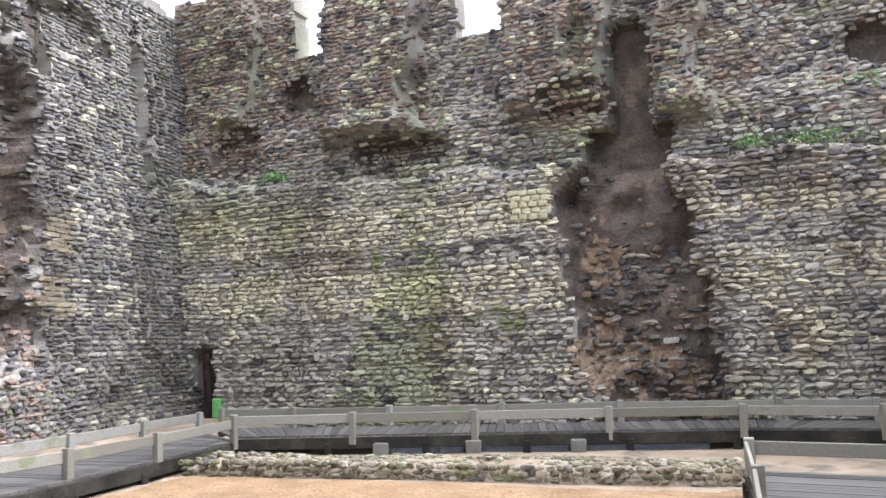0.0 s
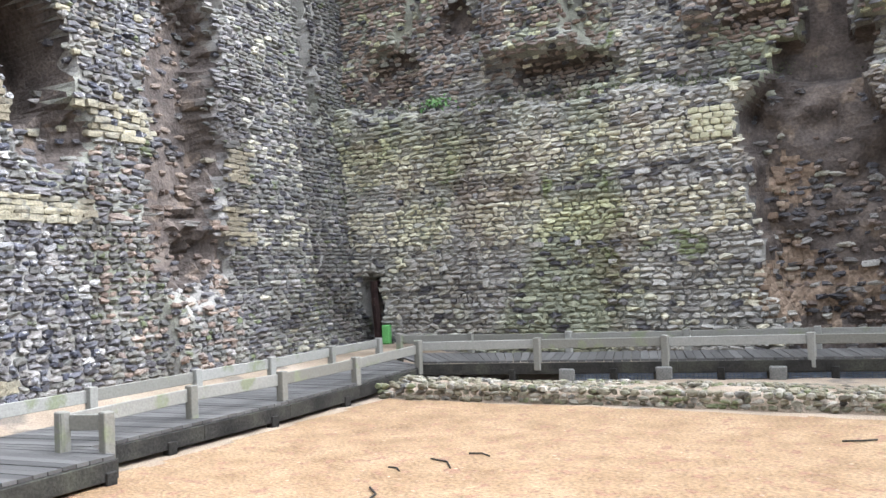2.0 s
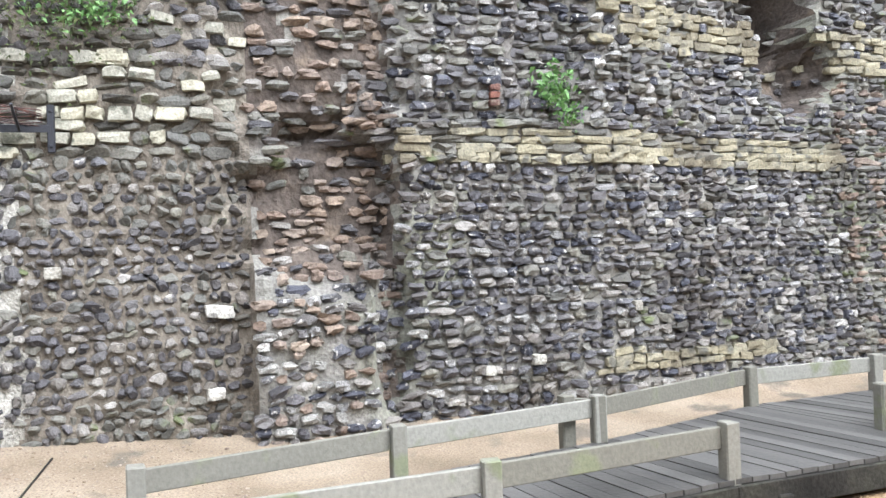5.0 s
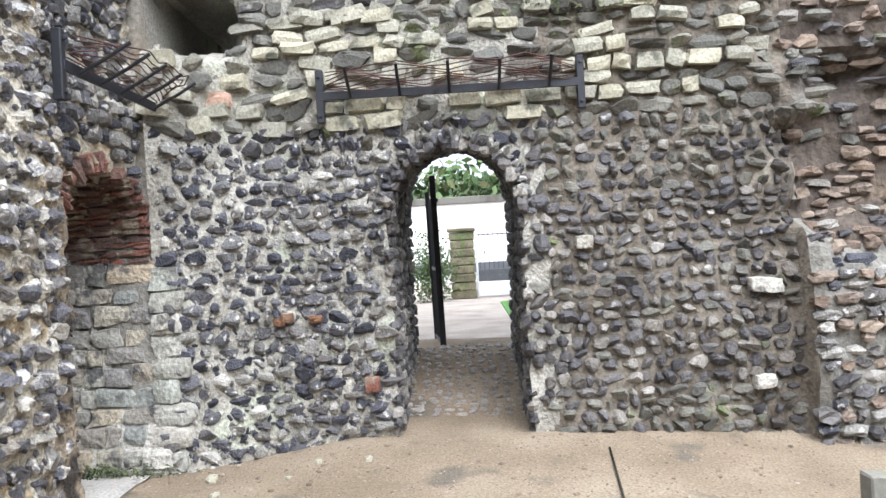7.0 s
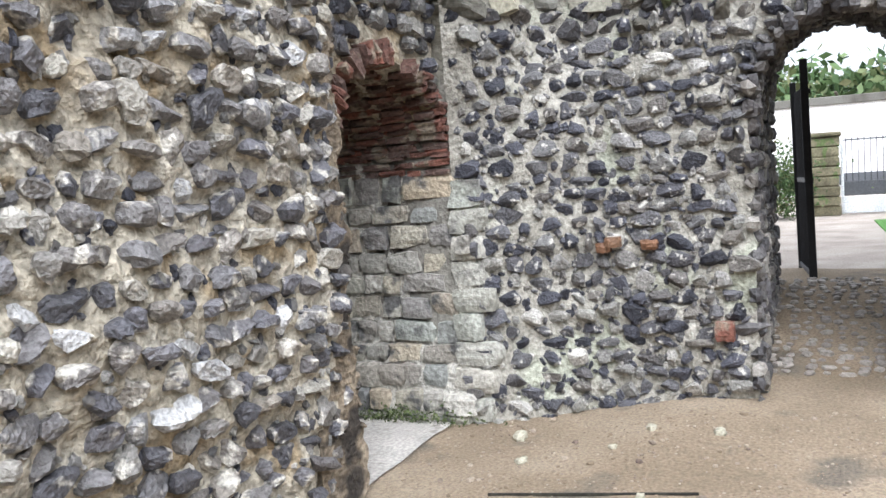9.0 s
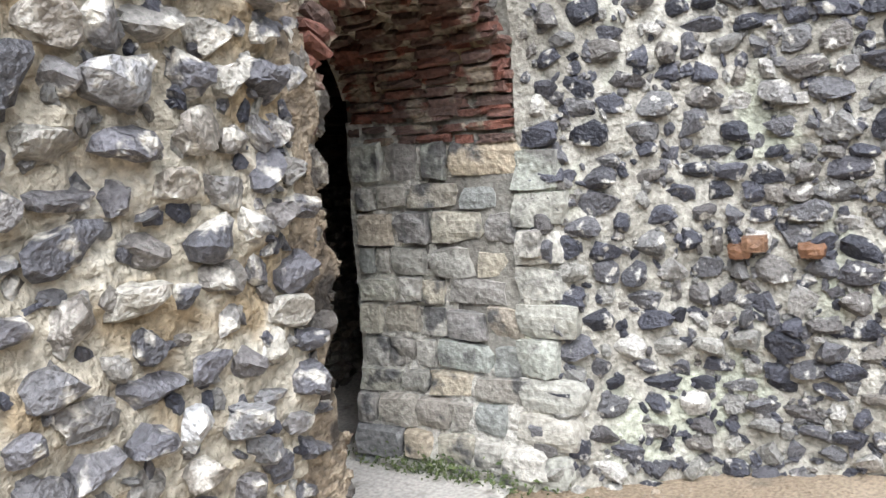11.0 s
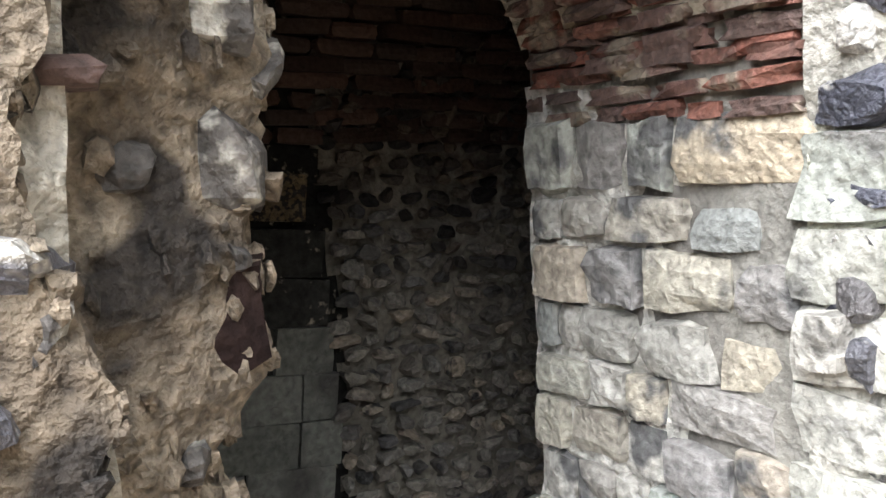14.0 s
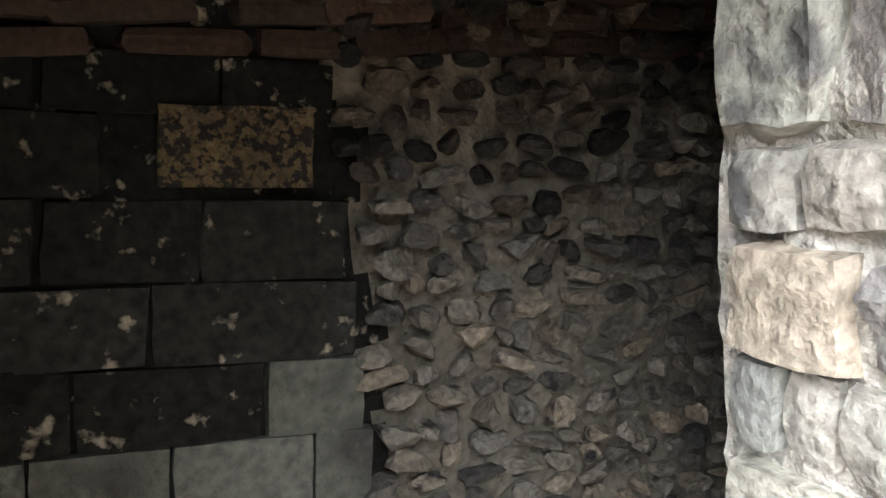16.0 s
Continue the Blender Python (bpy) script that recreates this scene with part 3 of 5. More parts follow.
ground("ground", -3, 15, -2, 20, .1, m_gravel, "trodden brown gravel ground", "ground")
far = np.array([(-600, -600), (600, -600), (600, 600), (-600, 600), (-3, -2), (15, -2), (15, 20), (-3, 20)], float)
fz = np.array([.38, -.2, -.2, .38, .38, -.1, -.2, .38])
tagged(new("ground_outside", mesh_of("ground_outside", np.column_stack([far, fz]), [[0, 1, 5, 4], [1, 2, 6, 5], [2, 3, 7, 6], [3, 0, 4, 7]], m_path)), "open ground round the ruin", "ground", kind="structure")


def sand_out(x, y):
    edge = 2.3 + .10 * (13 - y) + .05 * field(x, y, 85, .4)
    return (x < edge) | (x > 13.5) | (y > 13.6 + .08 * (x - 5) + .06 * field(x, y, 86, .5)) | (y < 6.1 + .25 * field(x, y, 87, .8))


ground("passage_floor", -1.7, 3.35, -1.65, -.04, .1, material("dry_grey_dust", [(.36, .34, .31), (.45, .425, .39), (.52, .495, .455)], .95, 3, .5, 50, patch=((.25, .23, .20), 5, .6)), "dry grey trodden dust floor of the passage", "floor", .012)
ground("sand_bed", 1.8, 14, 5.5, 15, .1, m_sand, "bed of raked orange sand", "sand", .015, sand_out)


# ---- masonry ----
def lay(plane, c, out, kind_of, mats, parent, proud, deep, boxy=(), rough=.2, keep=None, names=("flints",), fine=False):
    """Lays courses c on a wall: kind_of(u, v) gives each stone's kind, mats its material."""
    k = kind_of(c[:, 0], c[:, 1])
    base = out(c[:, 0], c[:, 1])
    for i, mat in enumerate(mats):
        s = k == i
        if not s.any():
            continue
        q = c[s]
        g = np.random.default_rng(100 + i)
        d = base[s] + proud * g.uniform(-.35, .8, len(q))
        rows = np.column_stack([q[:, 0], q[:, 1], d, q[:, 2], q[:, 3], np.minimum(deep, q[:, 3] * 1.3) * g.uniform(.8, 1.25, len(q)), q[:, 4]])
        if fine and i not in boxy:
            rows[:, 3:5] *= 1.1
        stones(names[i % len(names)], plane, rows, mat, parent, i in boxy, rough, fine=fine)


def chance(u, v, seed):
    return np.random.default_rng(seed).uniform(0, 1, len(u))


def west_kind(u, v):
    r, w = chance(u, v, 1), field(u, v, 15, .7)
    k = np.where(r < .12, 2, np.where(r < np.where(u > 5.8, .62, .26) + .1 * w, 1, 0))
    dark = (u > 2.6) & (u < 4.6) & (v < 2.3)
    k = np.where(dark & (r > .25), 1, k)
    pale = (u < 4.5) & (v > 2.33 + .05 * w) & (v < 3.05 + .25 * w)
    k = np.where(pale, np.where(r > .55, 3, 2), k)
    k = np.where((u < 4.5) & (v >= 3.05 + .25 * w), np.where(r < .45, 2, np.where(r < .6, 3, 1)), k)
    k = np.where((u > 2.75) & (u < 4.5) & (v > 1.75) & (v < 2.33) & (r < .5), 2, k)
    broken = (u > 4.5) & (u < 5.85)
    k = np.where(broken, np.where(v < 1.3, np.where(r < .5, 0, np.where(r < .75, 1, 4)), np.where(r < .55, 4, np.where(r < .85, 1, 2))), k)
    k = np.where((u > 3.6) & (u < 4.9) & (v > 2.25) & (v < 2.75) & (r < .7), 2, k)
    row = (u > 5.8) & (u < 11.4) & (v > 2.28) & (v < 2.62)
    k = np.where(row, np.where(r < .75, 3, 2), k)
    k = np.where((u > 5.8) & (u < 12.6) & (v > 2.62) & (v < 3.5), np.where(r < .35, 1, np.where(r < .6, 2, 0)), k)
    band = (v > 3.5) & (v < 4.05) & (u > 7.9) & (u < 12.7)
    k = np.where(band & (r < .8), 3, k)
    k = np.where((u > 5.8) & (v > 3.95), np.where(r < .25, 2, np.where(r < .75, 1, np.where(r < .79, 3, 0))), k)
    k = np.where((u > 11.3) & (u < 14.1) & (v < 3.4), np.where(r < .4, 2, np.where(r < .75, 1, 4)), k)
    hurt = blob(u, v, 13.42, 4.0, .75, 2.6, 3) + blob(u, v, 13.75, 1.7, .5, .7, 4) > .4
    k = np.where(hurt, np.where(r < .6, 4, 1), k)
    tower = (u > 14.1)
    bands = ((v > 3.1) & (v < 3.7)) | ((v > 2.0) & (v < 2.75))
    k = np.where(tower, np.where(bands & (r < .7), 3, np.where(r < .42, 2, 1)), k)
    base = (v > .28) & (v < .48) & (u > 7.8) & (u < 10)
    return np.where(base, 3, np.where((v < .4) & (u > 2.6) & (u < 4.5) & (r < .6), 2, k))


WEST_MATS = [m_flint, m_flint_dark, m_grey, m_pale, m_brownstone]
WEST_NAMES = ("flints", "dark_flints", "grey_rubble", "limestone_rubble", "brown_rubble")


def off_arch(c, m=.03):
    return c[~((c[:, 0] > ARCH_A - m) & (c[:, 0] < ARCH_B + m) & (c[:, 1] < arch_top(c[:, 0], ARCH_A - m, ARCH_B + m, ARCH_SPRING, ARCH_RISE + m)))]


near = off_arch(np.concatenate([courses(.02, 2.7, -.05, 2.33, .12, .092, .12, .6, .03, 3, .5), courses(2.7, 4.5, -.05, 2.33, .105, .092, .13, .6, .03, 33, .4, .25), courses(.05, 4.5, 2.33, 3.1, .21, .105, .10, .3, .02, 4), courses(.05, 4.5, 3.1, 8.2, .2, .11, .12, .4, .03, 5)]))
near = near[np.hypot((near[:, 0] - .24) / .38, (near[:, 1] - 3.2) / .31) > 1]
pick = (near[:, 0] < 1.55) & (near[:, 1] < 2.2)
far_c = np.concatenate([courses(4.55, 14.1, -.1, 2.28, .15, .088, .12, .4, .03, 6), courses(4.55, 14.1, 2.28, 2.62, .26, .085, .05, .2, .02, 7, .45, .035), courses(4.55, 14.1, 2.62, 8.3, .17, .092, .10, .4, .03, 8, .45, .07), courses(14.1, 14.95, -.1, 8.3, .2, .082, .08, .25, .02, 9, .35, .06)])
deepest = west_relief(far_c[:, 0], far_c[:, 1])
thin = (far_c[:, 0] > 4.5) & (far_c[:, 0] < 5.7) & (far_c[:, 1] < 1.5) & (np.random.default_rng(18).uniform(0, 1, len(far_c)) < .12)
far_c = far_c[~thin & (deepest > -.75) & ((deepest > -.18) | (np.random.default_rng(8).uniform(0, 1, len(far_c)) < np.where(far_c[:, 0] > 9, .35, .72)))]
lay(west, near[~pick], west_out, west_kind, WEST_MATS, wall_west, .014, .07, (3,), .3, names=WEST_NAMES, fine=True)
lay(west, far_c, west_out, west_kind, WEST_MATS[:3] + [m_pale_far, m_brownstone], wall_west_far, .024, .07, (3,), .34, names=WEST_NAMES)
sp = courses(0, 4.1, -.1, 8.6, .2, .085, .08, .25, .02, 10, .35, .06)


def splay_kind(u, v):
    r = chance(u, v, 2)
    pale = np.where(((v > 3.3) & (v < 4.0)) | ((v > 2.05) & (v < 2.7)), .5, .1) * (u < 1.9)
    return np.where(r < pale, 2, np.where(r < .6, 0, 1))


sp = sp[(splay_out(sp[:, 0], sp[:, 1]) + .12 * (sp[:, 1] - 1)) > -.35]
# The corner's shade is partly put into its stone: the darker m_grey.
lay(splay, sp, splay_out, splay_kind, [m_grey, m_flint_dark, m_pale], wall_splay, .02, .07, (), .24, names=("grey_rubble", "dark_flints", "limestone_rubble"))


def north_kind(u, v):
    r, w = chance(u, v, 4), field(u, v, 56, 1.5)
    lead = ledge_at(u)
    p = .06 + .70 * soft(v, 1.9, 2.15) * (1 - soft(v, 2.65, 2.85)) + .62 * soft(v, 3.15, 3.35) * (1 - soft(v, lead - .75, lead - .5)) + .12 * w
    k = np.where(r < p, 2, np.where(r < p + .78, 0, 1))
    k = np.where((u > 6.9) & (u < 7.7) & (v > 3.45) & (v < 4.0), 2, k)
    up = v > lead
    k = np.where(up, np.where(r < .55, 0, np.where(r < .8, 1, np.where(r < .88, 2, 3))), k)
    pier = up & (v > 5.1) & (((u > 3.0) & (u < 5.2)) | ((u > 6.7) & (u < 8.7)) | ((u > 9.4) & (u < 10.3)) | (u < 2.4))
    k = np.where(pier, np.where(r < .55, 3, np.where(r < .75, 1, np.where(r < .85, 2, 0))), k)
    return np.where(north_gap(u, v) > .4, np.where(r < .4, 3, np.where(r < .9, 1, 0)), k)


nc = np.concatenate([courses(-.95, 14.5, -.1, 4.95, .17, .088, .06, .32, .028, 11, .5, .10), courses(-.95, 14.5, 4.95, 9.2, .17, .082, .12, .4, .03, 12)])
nc = nc[~north_hole(nc[:, 0], nc[:, 1])]
gap_here = north_gap(nc[:, 0], nc[:, 1])
gr = np.random.default_rng(9).uniform(0, 1, len(nc))
in_door = (nc[:, 0] > .13) & (nc[:, 0] < .70) & (nc[:, 1] < 1.44)
nc = nc[~in_door & ((gap_here < .3) | (gr < np.where(nc[:, 1] > 2.95, .10, .5))) & (north_out(nc[:, 0], nc[:, 1]) > -1.05)]
lay(north, nc, north_out, north_kind, [m_grey_north_lit, m_flint_dark, m_pale_north_lit, m_brownstone], wall_north, .026, .075, (), .38, names=("grey_rubble", "dark_flints", "limestone_rubble", "brown_rubble"))

# flints by the gateway and on the near wall, each a stone of its own
w_rows = near[pick & (near[:, 0] > .07)]
g = np.random.default_rng(20)
singles("flint", west, np.column_stack([w_rows[:, 0], w_rows[:, 1], west_out(w_rows[:, 0], w_rows[:, 1]) + .012 * g.uniform(-.3, .8, len(w_rows)), w_rows[:, 2] * 1.1, w_rows[:, 3] * 1.12, w_rows[:, 3] * 1.1, w_rows[:, 4]]), m_flint_one, wall_west, rough=.26, kinds=40)
g3 = np.random.default_rng(24)
bits = np.column_stack([g3.uniform(.05, 1.55, 900), g3.uniform(0, 2.3, 900)])
stones("flint_chips", west, np.column_stack([bits, west_out(bits[:, 0], bits[:, 1]) + .002, g3.uniform(.008, .03, (900, 2)), g3.uniform(.01, .02, 900), g3.normal(0, .6, 900)]), m_flint, wall_west, False, .3)

sc = courses(1.66, 14.6, -.05, 4.4, .130, .112, .24, .5, .025, 13, .36)
sc = sc[sc[:, 3] > .015]
sk = (sc[:, 0] < 3.35) & (sc[:, 1] < 2.15)
s_rows = np.column_stack([sc[:, 0], sc[:, 1], south_out(sc[:, 0], sc[:, 1]) + .024 * np.random.default_rng(21).uniform(-.1, .9, len(sc)), sc[:, 2] * 1.08, sc[:, 3] * .95, sc[:, 3] * 1.15, sc[:, 4] * 1.3 + .06])
singles("flint", south, s_rows[sk], m_flint_near, wall_south, rough=.42, kinds=40)
stones("flints", south, s_rows[~sk], m_flint_south, wall_south, False, .34, fine=True)
g = np.random.default_rng(22)
chips = np.column_stack([g.uniform(1.68, 6, 1500), g.uniform(0, 3.2, 1500)])
stones("flint_chips", south, np.column_stack([chips, south_out(chips[:, 0], chips[:, 1]) + .002, g.uniform(.008, .03, (1500, 2)), g.uniform(.01, .02, 1500), g.normal(0, .6, 1500)]), m_flint, wall_south, False, .3)
over = courses(.42, 1.66, 1.7, 4.3, .13, .1, .2, .5, .03, 14)
over = over[over[:, 1] > arch_top(over[:, 0], .3, 1.66, 1.55, .66)]
stones("flints", south, np.column_stack([over[:, 0], over[:, 1], south_out(over[:, 0], over[:, 1]) + .01, over[:, 2], over[:, 3], over[:, 3] * 1.1, over[:, 4]]), m_flint, wall_south, False, .26)

# dressed blocks of the passage's jamb
g = np.random.default_rng(30)
LIFT = (-.02, .06, .20, .345, .458, .60, .75, .878, 1.015, 1.175, 1.285, 1.475)
JOINTS = ((-.06, .18, .34, .52, .80, .93), (-.1, .12, .27, .49, .65, .92), (.1, .27, .40, .57, .80, .91), (-.07, .27, .53, .66, .91), (-.07, .18, .48, .60, .75, .90), (-.06, .19, .41, .56, .77, .90), (.06, .41, .53, .66, .89), (.01, .25, .50, .70, .79, .88), (.02, .18, .48, .67, .88), (.12, .31, .58, .76, .88), (-.02, .37, .51, .72, .88))
rows = []
for lo, hi, joints in zip(LIFT, LIFT[1:], JOINTS):
    foot = .10 * float(1 - soft((lo + hi) / 2, .05, .6))
    joints = [u * .915 - .005 for u in joints]
    for u0, u1 in zip(joints, joints[1:]):
        rows.append(((u0 + u1) / 2, (lo + hi) / 2 + g.uniform(-.006, .006), -.052 + foot + g.uniform(-.014, .014), (u1 - u0) / 2 * g.uniform(.93, .985), (hi - lo) / 2 * g.uniform(.86, .97), .07, g.normal(0, .03)))
singles("stone_block", jamb, rows, m_ashlar, pier_west, True, .17, 40)
m_pointing = material("pale_grey_pointing", [(.38, .365, .325), (.50, .48, .43), (.58, .56, .51)], .95, 5, 1.3, 40, patch=((.25, .24, .20), 5, .58), contrast=1.2)
wall_pointing = sheet("wall_pier", jamb, -.02, .835, -.2, 1.56, .02, lambda u, v: -.022 + .10 * (1 - soft(v, .05, .6)) + .014 * field(u, v, 33, .09) + .008 * field(u, v, 34, .04), .2, m_pointing, None, None, "pale mortar pointing between the jamb's stone blocks")
corner_rows, v = [], .0
for h in (.165, .165, .15, .16, .15, .15, .16, .15, .17):
    w = g.uniform(.16, .3)
    cu_ = .0 + w * .36
    corner_rows.append((cu_, v + h / 2, float(west_out(np.array(cu_), np.array(v + h / 2))) - .07 + g.uniform(-.006, .01), w / 2, h / 2 * .94, .09, g.normal(0, .03)))
    v += h
singles("stone_block", west, corner_rows, m_corner, pier_west, True, .17, 9)

# red tiles turned over the passage, and set level in its haunch
arc = []
c0, r0 = (.36 + NICHE_B) / 2, (NICHE_B - .36) / 2
tile_shapes = []
for _ in range(8):
    v_ = BLOCK * (1 + rng.uniform(-.12, .12, (26, 1))) + rng.uniform(-.11, .11, (26, 3))
    tile_shapes.append(mesh_of("tile", v_, BLOCK_Q, m_tile))
n_t = 0
for a in np.arange(.02, math.pi - .02, .09):
    cx, cz = c0 + (r0 + .02) * math.cos(a), 1.55 + (.5 + .02) * math.sin(a)
    for row in range(4):
        if g.uniform() < (.3 if row == 0 else .08):
            continue
        ob = new("tile", tile_shapes[n_t % 8])
        long = g.uniform(.07, .1)
        ob.parent = wall_south
        ob.matrix_basis = Matrix.Translation((cx, -.02 - row * .2 - .09 + g.uniform(-.02, .02), cz)) @ Euler((0, -a + g.normal(0, .1), 0)).to_matrix().to_4x4() @ Matrix.Diagonal((.055 + g.uniform(-.015, .02), long, .02, 1))
        n_t += 1
for k in range(12):
    u = 0
    while u < .78:
        w = min(g.uniform(.1, .24), .83 - u)
        ob = new("tile", tile_shapes[n_t % 8])
        ob.parent = wall_south
        ob.matrix_basis = Matrix.Translation((.33 + .004 * max(0, k - 3) ** 2 + g.uniform(-.012, .012), -u - w / 2 + .01, 1.47 + k * .047 + g.uniform(-.006, .006))) @ Matrix.Rotation(g.normal(0, .03), 4, "X") @ Matrix.Diagonal((.06, w / 2 * .93, .019 + g.uniform(-.004, .003), 1))
        u += w
        n_t += 1

# the broken left jamb
m_brown_block = material("brown_weathered_block", [(.13, .09, .06), (.22, .155, .10), (.30, .22, .15)], .9, 6, 1.2, 30, patch=((.07, .055, .045), 5, .54), contrast=1.5)
left = Plane((1.61, .02), (-.09, -.86)).facing((.8, -.3))


def left_out(u, v):
    ridge = np.exp(-((u - .33) / .13) ** 2) * (.17 * soft(v, .2, .8) + .10 * soft(v, .95, 1.3))
    return ridge + .055 * field(u, v, 65, .28) + .042 * field(u, v, 66, .1) + .026 * field(u, v, 67, .045) - .07 * np.exp(-((u - .12) / .06) ** 2) * soft(v, .3, .6)


wall_jamb = sheet("wall_jamb", left, 0, .93, -.3, 2.3, .022, left_out, .3, m_mortar_tan, None, None, "broken rubble jamb of the passage in crumbling mortar")
lc = courses(.02, .9, 0, 2.1, .2, .15, .35, .7, .04, 15, .5)
singles("rubble_stone", left, np.column_stack([lc[:, 0], lc[:, 1], left_out(lc[:, 0], lc[:, 1]) - .02, lc[:, 2] * .6, lc[:, 3] * .65, lc[:, 3] * .6, lc[:, 4] * 2]), m_lichen, wall_jamb, rough=.4)
for cu, cv, hu, hv, mt in ((.31, 1.64, .12, .085, m_lichen), (.32, 1.42, .12, .125, m_lichen), (.32, 1.215, .085, .085, m_dirtwood), (.32, .98, .08, .085, m_brown_block), (.31, .79, .11, .10, m_flint_one), (.31, .57, .11, .10, m_lichen), (.31, .35, .12, .10, m_brown_block)):
    singles("jamb_stone", left, [(cu, cv, float(left_out(np.array(cu), np.array(cv))) - (.055 if mt is m_dirtwood else .045), hu * .8, hv * .9, .07, random.uniform(-.1, .1))], mt, wall_jamb, mt is m_dirtwood, .3, 1)
g2 = np.random.default_rng(36)
cr = np.column_stack([g2.uniform(0, .9, 700), g2.uniform(0, 2.1, 700)])
stones("mortar_crumbs", left, np.column_stack([cr, left_out(cr[:, 0], cr[:, 1]) + .002, g2.uniform(.008, .032, (700, 2)), g2.uniform(.006, .02, 700), g2.normal(0, .7, 700)]), m_mortar_tan, wall_jamb, False, .3)

# inside the passage
bc = courses(2.72, 5.1, -.05, 2.2, .085, .062, .14, .5, .02, 16, .4)
bu = np.column_stack([bc[:, 0], bc[:, 1] - .10 * (bc[:, 0] - 2.3), .002 + .022 * np.random.default_rng(31).uniform(0, 1, len(bc)), bc[:, 2], bc[:, 3], bc[:, 3], bc[:, 4] * 1.5])
m_flint_dusty = material("dusty_brown_flint", [(.04, .038, .036), (.11, .10, .086), (.175, .158, .13), (.135, .126, .112), (.24, .20, .15), (.065, .062, .06)], .8, 9, .6, 60, "island", ((.03, .028, .027), 14, .6), contrast=1.3, gloss=.25)
bk = (bc[:, 0] > 2.72) & (bc[:, 0] < 3.6) & (bc[:, 1] > .35) & (bc[:, 1] < 1.45)
bu[:, 3:5] *= .95
bu[:, 5] *= 1.35
bu[:, 2] += .012
# Higher flints take a darker colour: soot, and light falling off upward.
sooted_dim = bu[:, 1] + .25 * field(bu[:, 0], bu[:, 1], 96, .3) > 1.15
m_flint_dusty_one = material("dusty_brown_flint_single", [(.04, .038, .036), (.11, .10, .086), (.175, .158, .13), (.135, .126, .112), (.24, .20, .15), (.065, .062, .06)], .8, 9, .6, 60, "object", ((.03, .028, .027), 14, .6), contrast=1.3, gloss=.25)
m_flint_soot_dim = material("sooty_dimmed_flint", [(.012, .011, .010), (.03, .027, .024), (.06, .05, .04), (.10, .08, .06)], .8, 9, .6, 60, "island", contrast=1.4, gloss=.2)
singles("flint", back, bu[bk & ~sooted_dim], m_flint_dusty_one, wall_back, rough=.36, kinds=30)
stones("flints", back, bu[sooted_dim], m_flint_soot_dim, wall_back, False, .3, fine=True)
stones("flints", back, bu[~bk & ~sooted_dim], m_flint_dusty, wall_back, False, .3, fine=True)
rows, low, v = [], [], -.05
for h in (.16, .16, .16, .16, .16, .16, .16, .16, .155, .115):
    u = 1.35
    while u < 2.70:
        w = min(g.uniform(.2, .4), 2.72 - u)
        if w > .06:
            lean = .15
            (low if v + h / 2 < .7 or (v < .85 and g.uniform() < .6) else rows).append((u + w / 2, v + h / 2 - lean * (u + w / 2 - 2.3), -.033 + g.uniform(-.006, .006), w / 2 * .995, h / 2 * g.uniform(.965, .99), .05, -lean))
        u += w
    v += h
tan = (2.525, 1.30, -.024, .145, .076, .05, -.13)
rows = [r for r in rows if not (abs(r[0] - tan[0]) < .145 + r[3] * .4 and abs(r[1] - tan[1]) < .08)]
singles("stone_block", back, rows, m_soot_dim, wall_back, True, .05, 14, True)
m_damp = material("damp_grey_green_block", [(.075, .077, .062), (.115, .115, .098), (.10, .105, .078), (.15, .147, .133)], .8, 6, .8, 40, "object", ((.045, .042, .036), 5, .55), contrast=1.3)
singles("stone_block", back, low, m_damp, wall_back, True, .03, 10, True)
singles("stone_block", back, [tan], material("honeycombed_tan_stone", [(.08, .054, .026), (.15, .105, .05)], .9, 20, 1.6, 60, patch=((.014, .011, .008), 62, .48)), wall_back, True, .03, 1, True)
rows = []
for k in range(9):
    u = .6
    while u < 4.8:
        w = g.uniform(.16, .28)
        rows.append((u + w / 2 + g.uniform(-.03, .03), 1.50 + k * .056 - .07 * (u - 2.3) + g.uniform(-.006, .006), -.01 + .02 * k * .3 + g.uniform(-.012, .012), w / 2 * .97, .026, .05, -.07 + g.normal(0, .03)))
        u += w
# Sooty tiles, coloured darker still as light fades towards the ceiling.
m_tile_dim = material("sooty_dimmed_tile", [(.03, .02, .016), (.055, .034, .026), (.04, .03, .025), (.075, .046, .035)], .9, 9, .4, 60, "object", gloss=.12)
singles("tile", back, rows, m_tile_dim, wall_back, True, .07, 8)

# gateway: flints round the arch and along the passage through the wall
rows = []
for a in np.arange(0, math.pi + .01, .105):
    cx, cz = (ARCH_A + ARCH_B) / 2, ARCH_SPRING
    rr = .05 + g.uniform(-.02, .03)
    rows.append((cx + (.49 + rr) * math.cos(a), cz + (.52 + rr) * math.sin(a), .02 + float(west_out(np.array(cx), np.array(cz))), g.uniform(.02, .034), g.uniform(.035, .07), .05, a - math.pi / 2 + g.normal(0, .2)))
singles("arch_stone", west, rows, m_flint_one, wall_west, rough=.22)
g = np.random.default_rng(35)
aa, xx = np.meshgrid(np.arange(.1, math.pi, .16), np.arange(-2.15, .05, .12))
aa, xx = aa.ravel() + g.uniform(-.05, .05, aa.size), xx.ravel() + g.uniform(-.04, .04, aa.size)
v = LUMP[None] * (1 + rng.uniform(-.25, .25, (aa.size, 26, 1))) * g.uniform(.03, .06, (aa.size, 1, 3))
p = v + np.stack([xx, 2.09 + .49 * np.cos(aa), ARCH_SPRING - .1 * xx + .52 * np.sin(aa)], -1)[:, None]
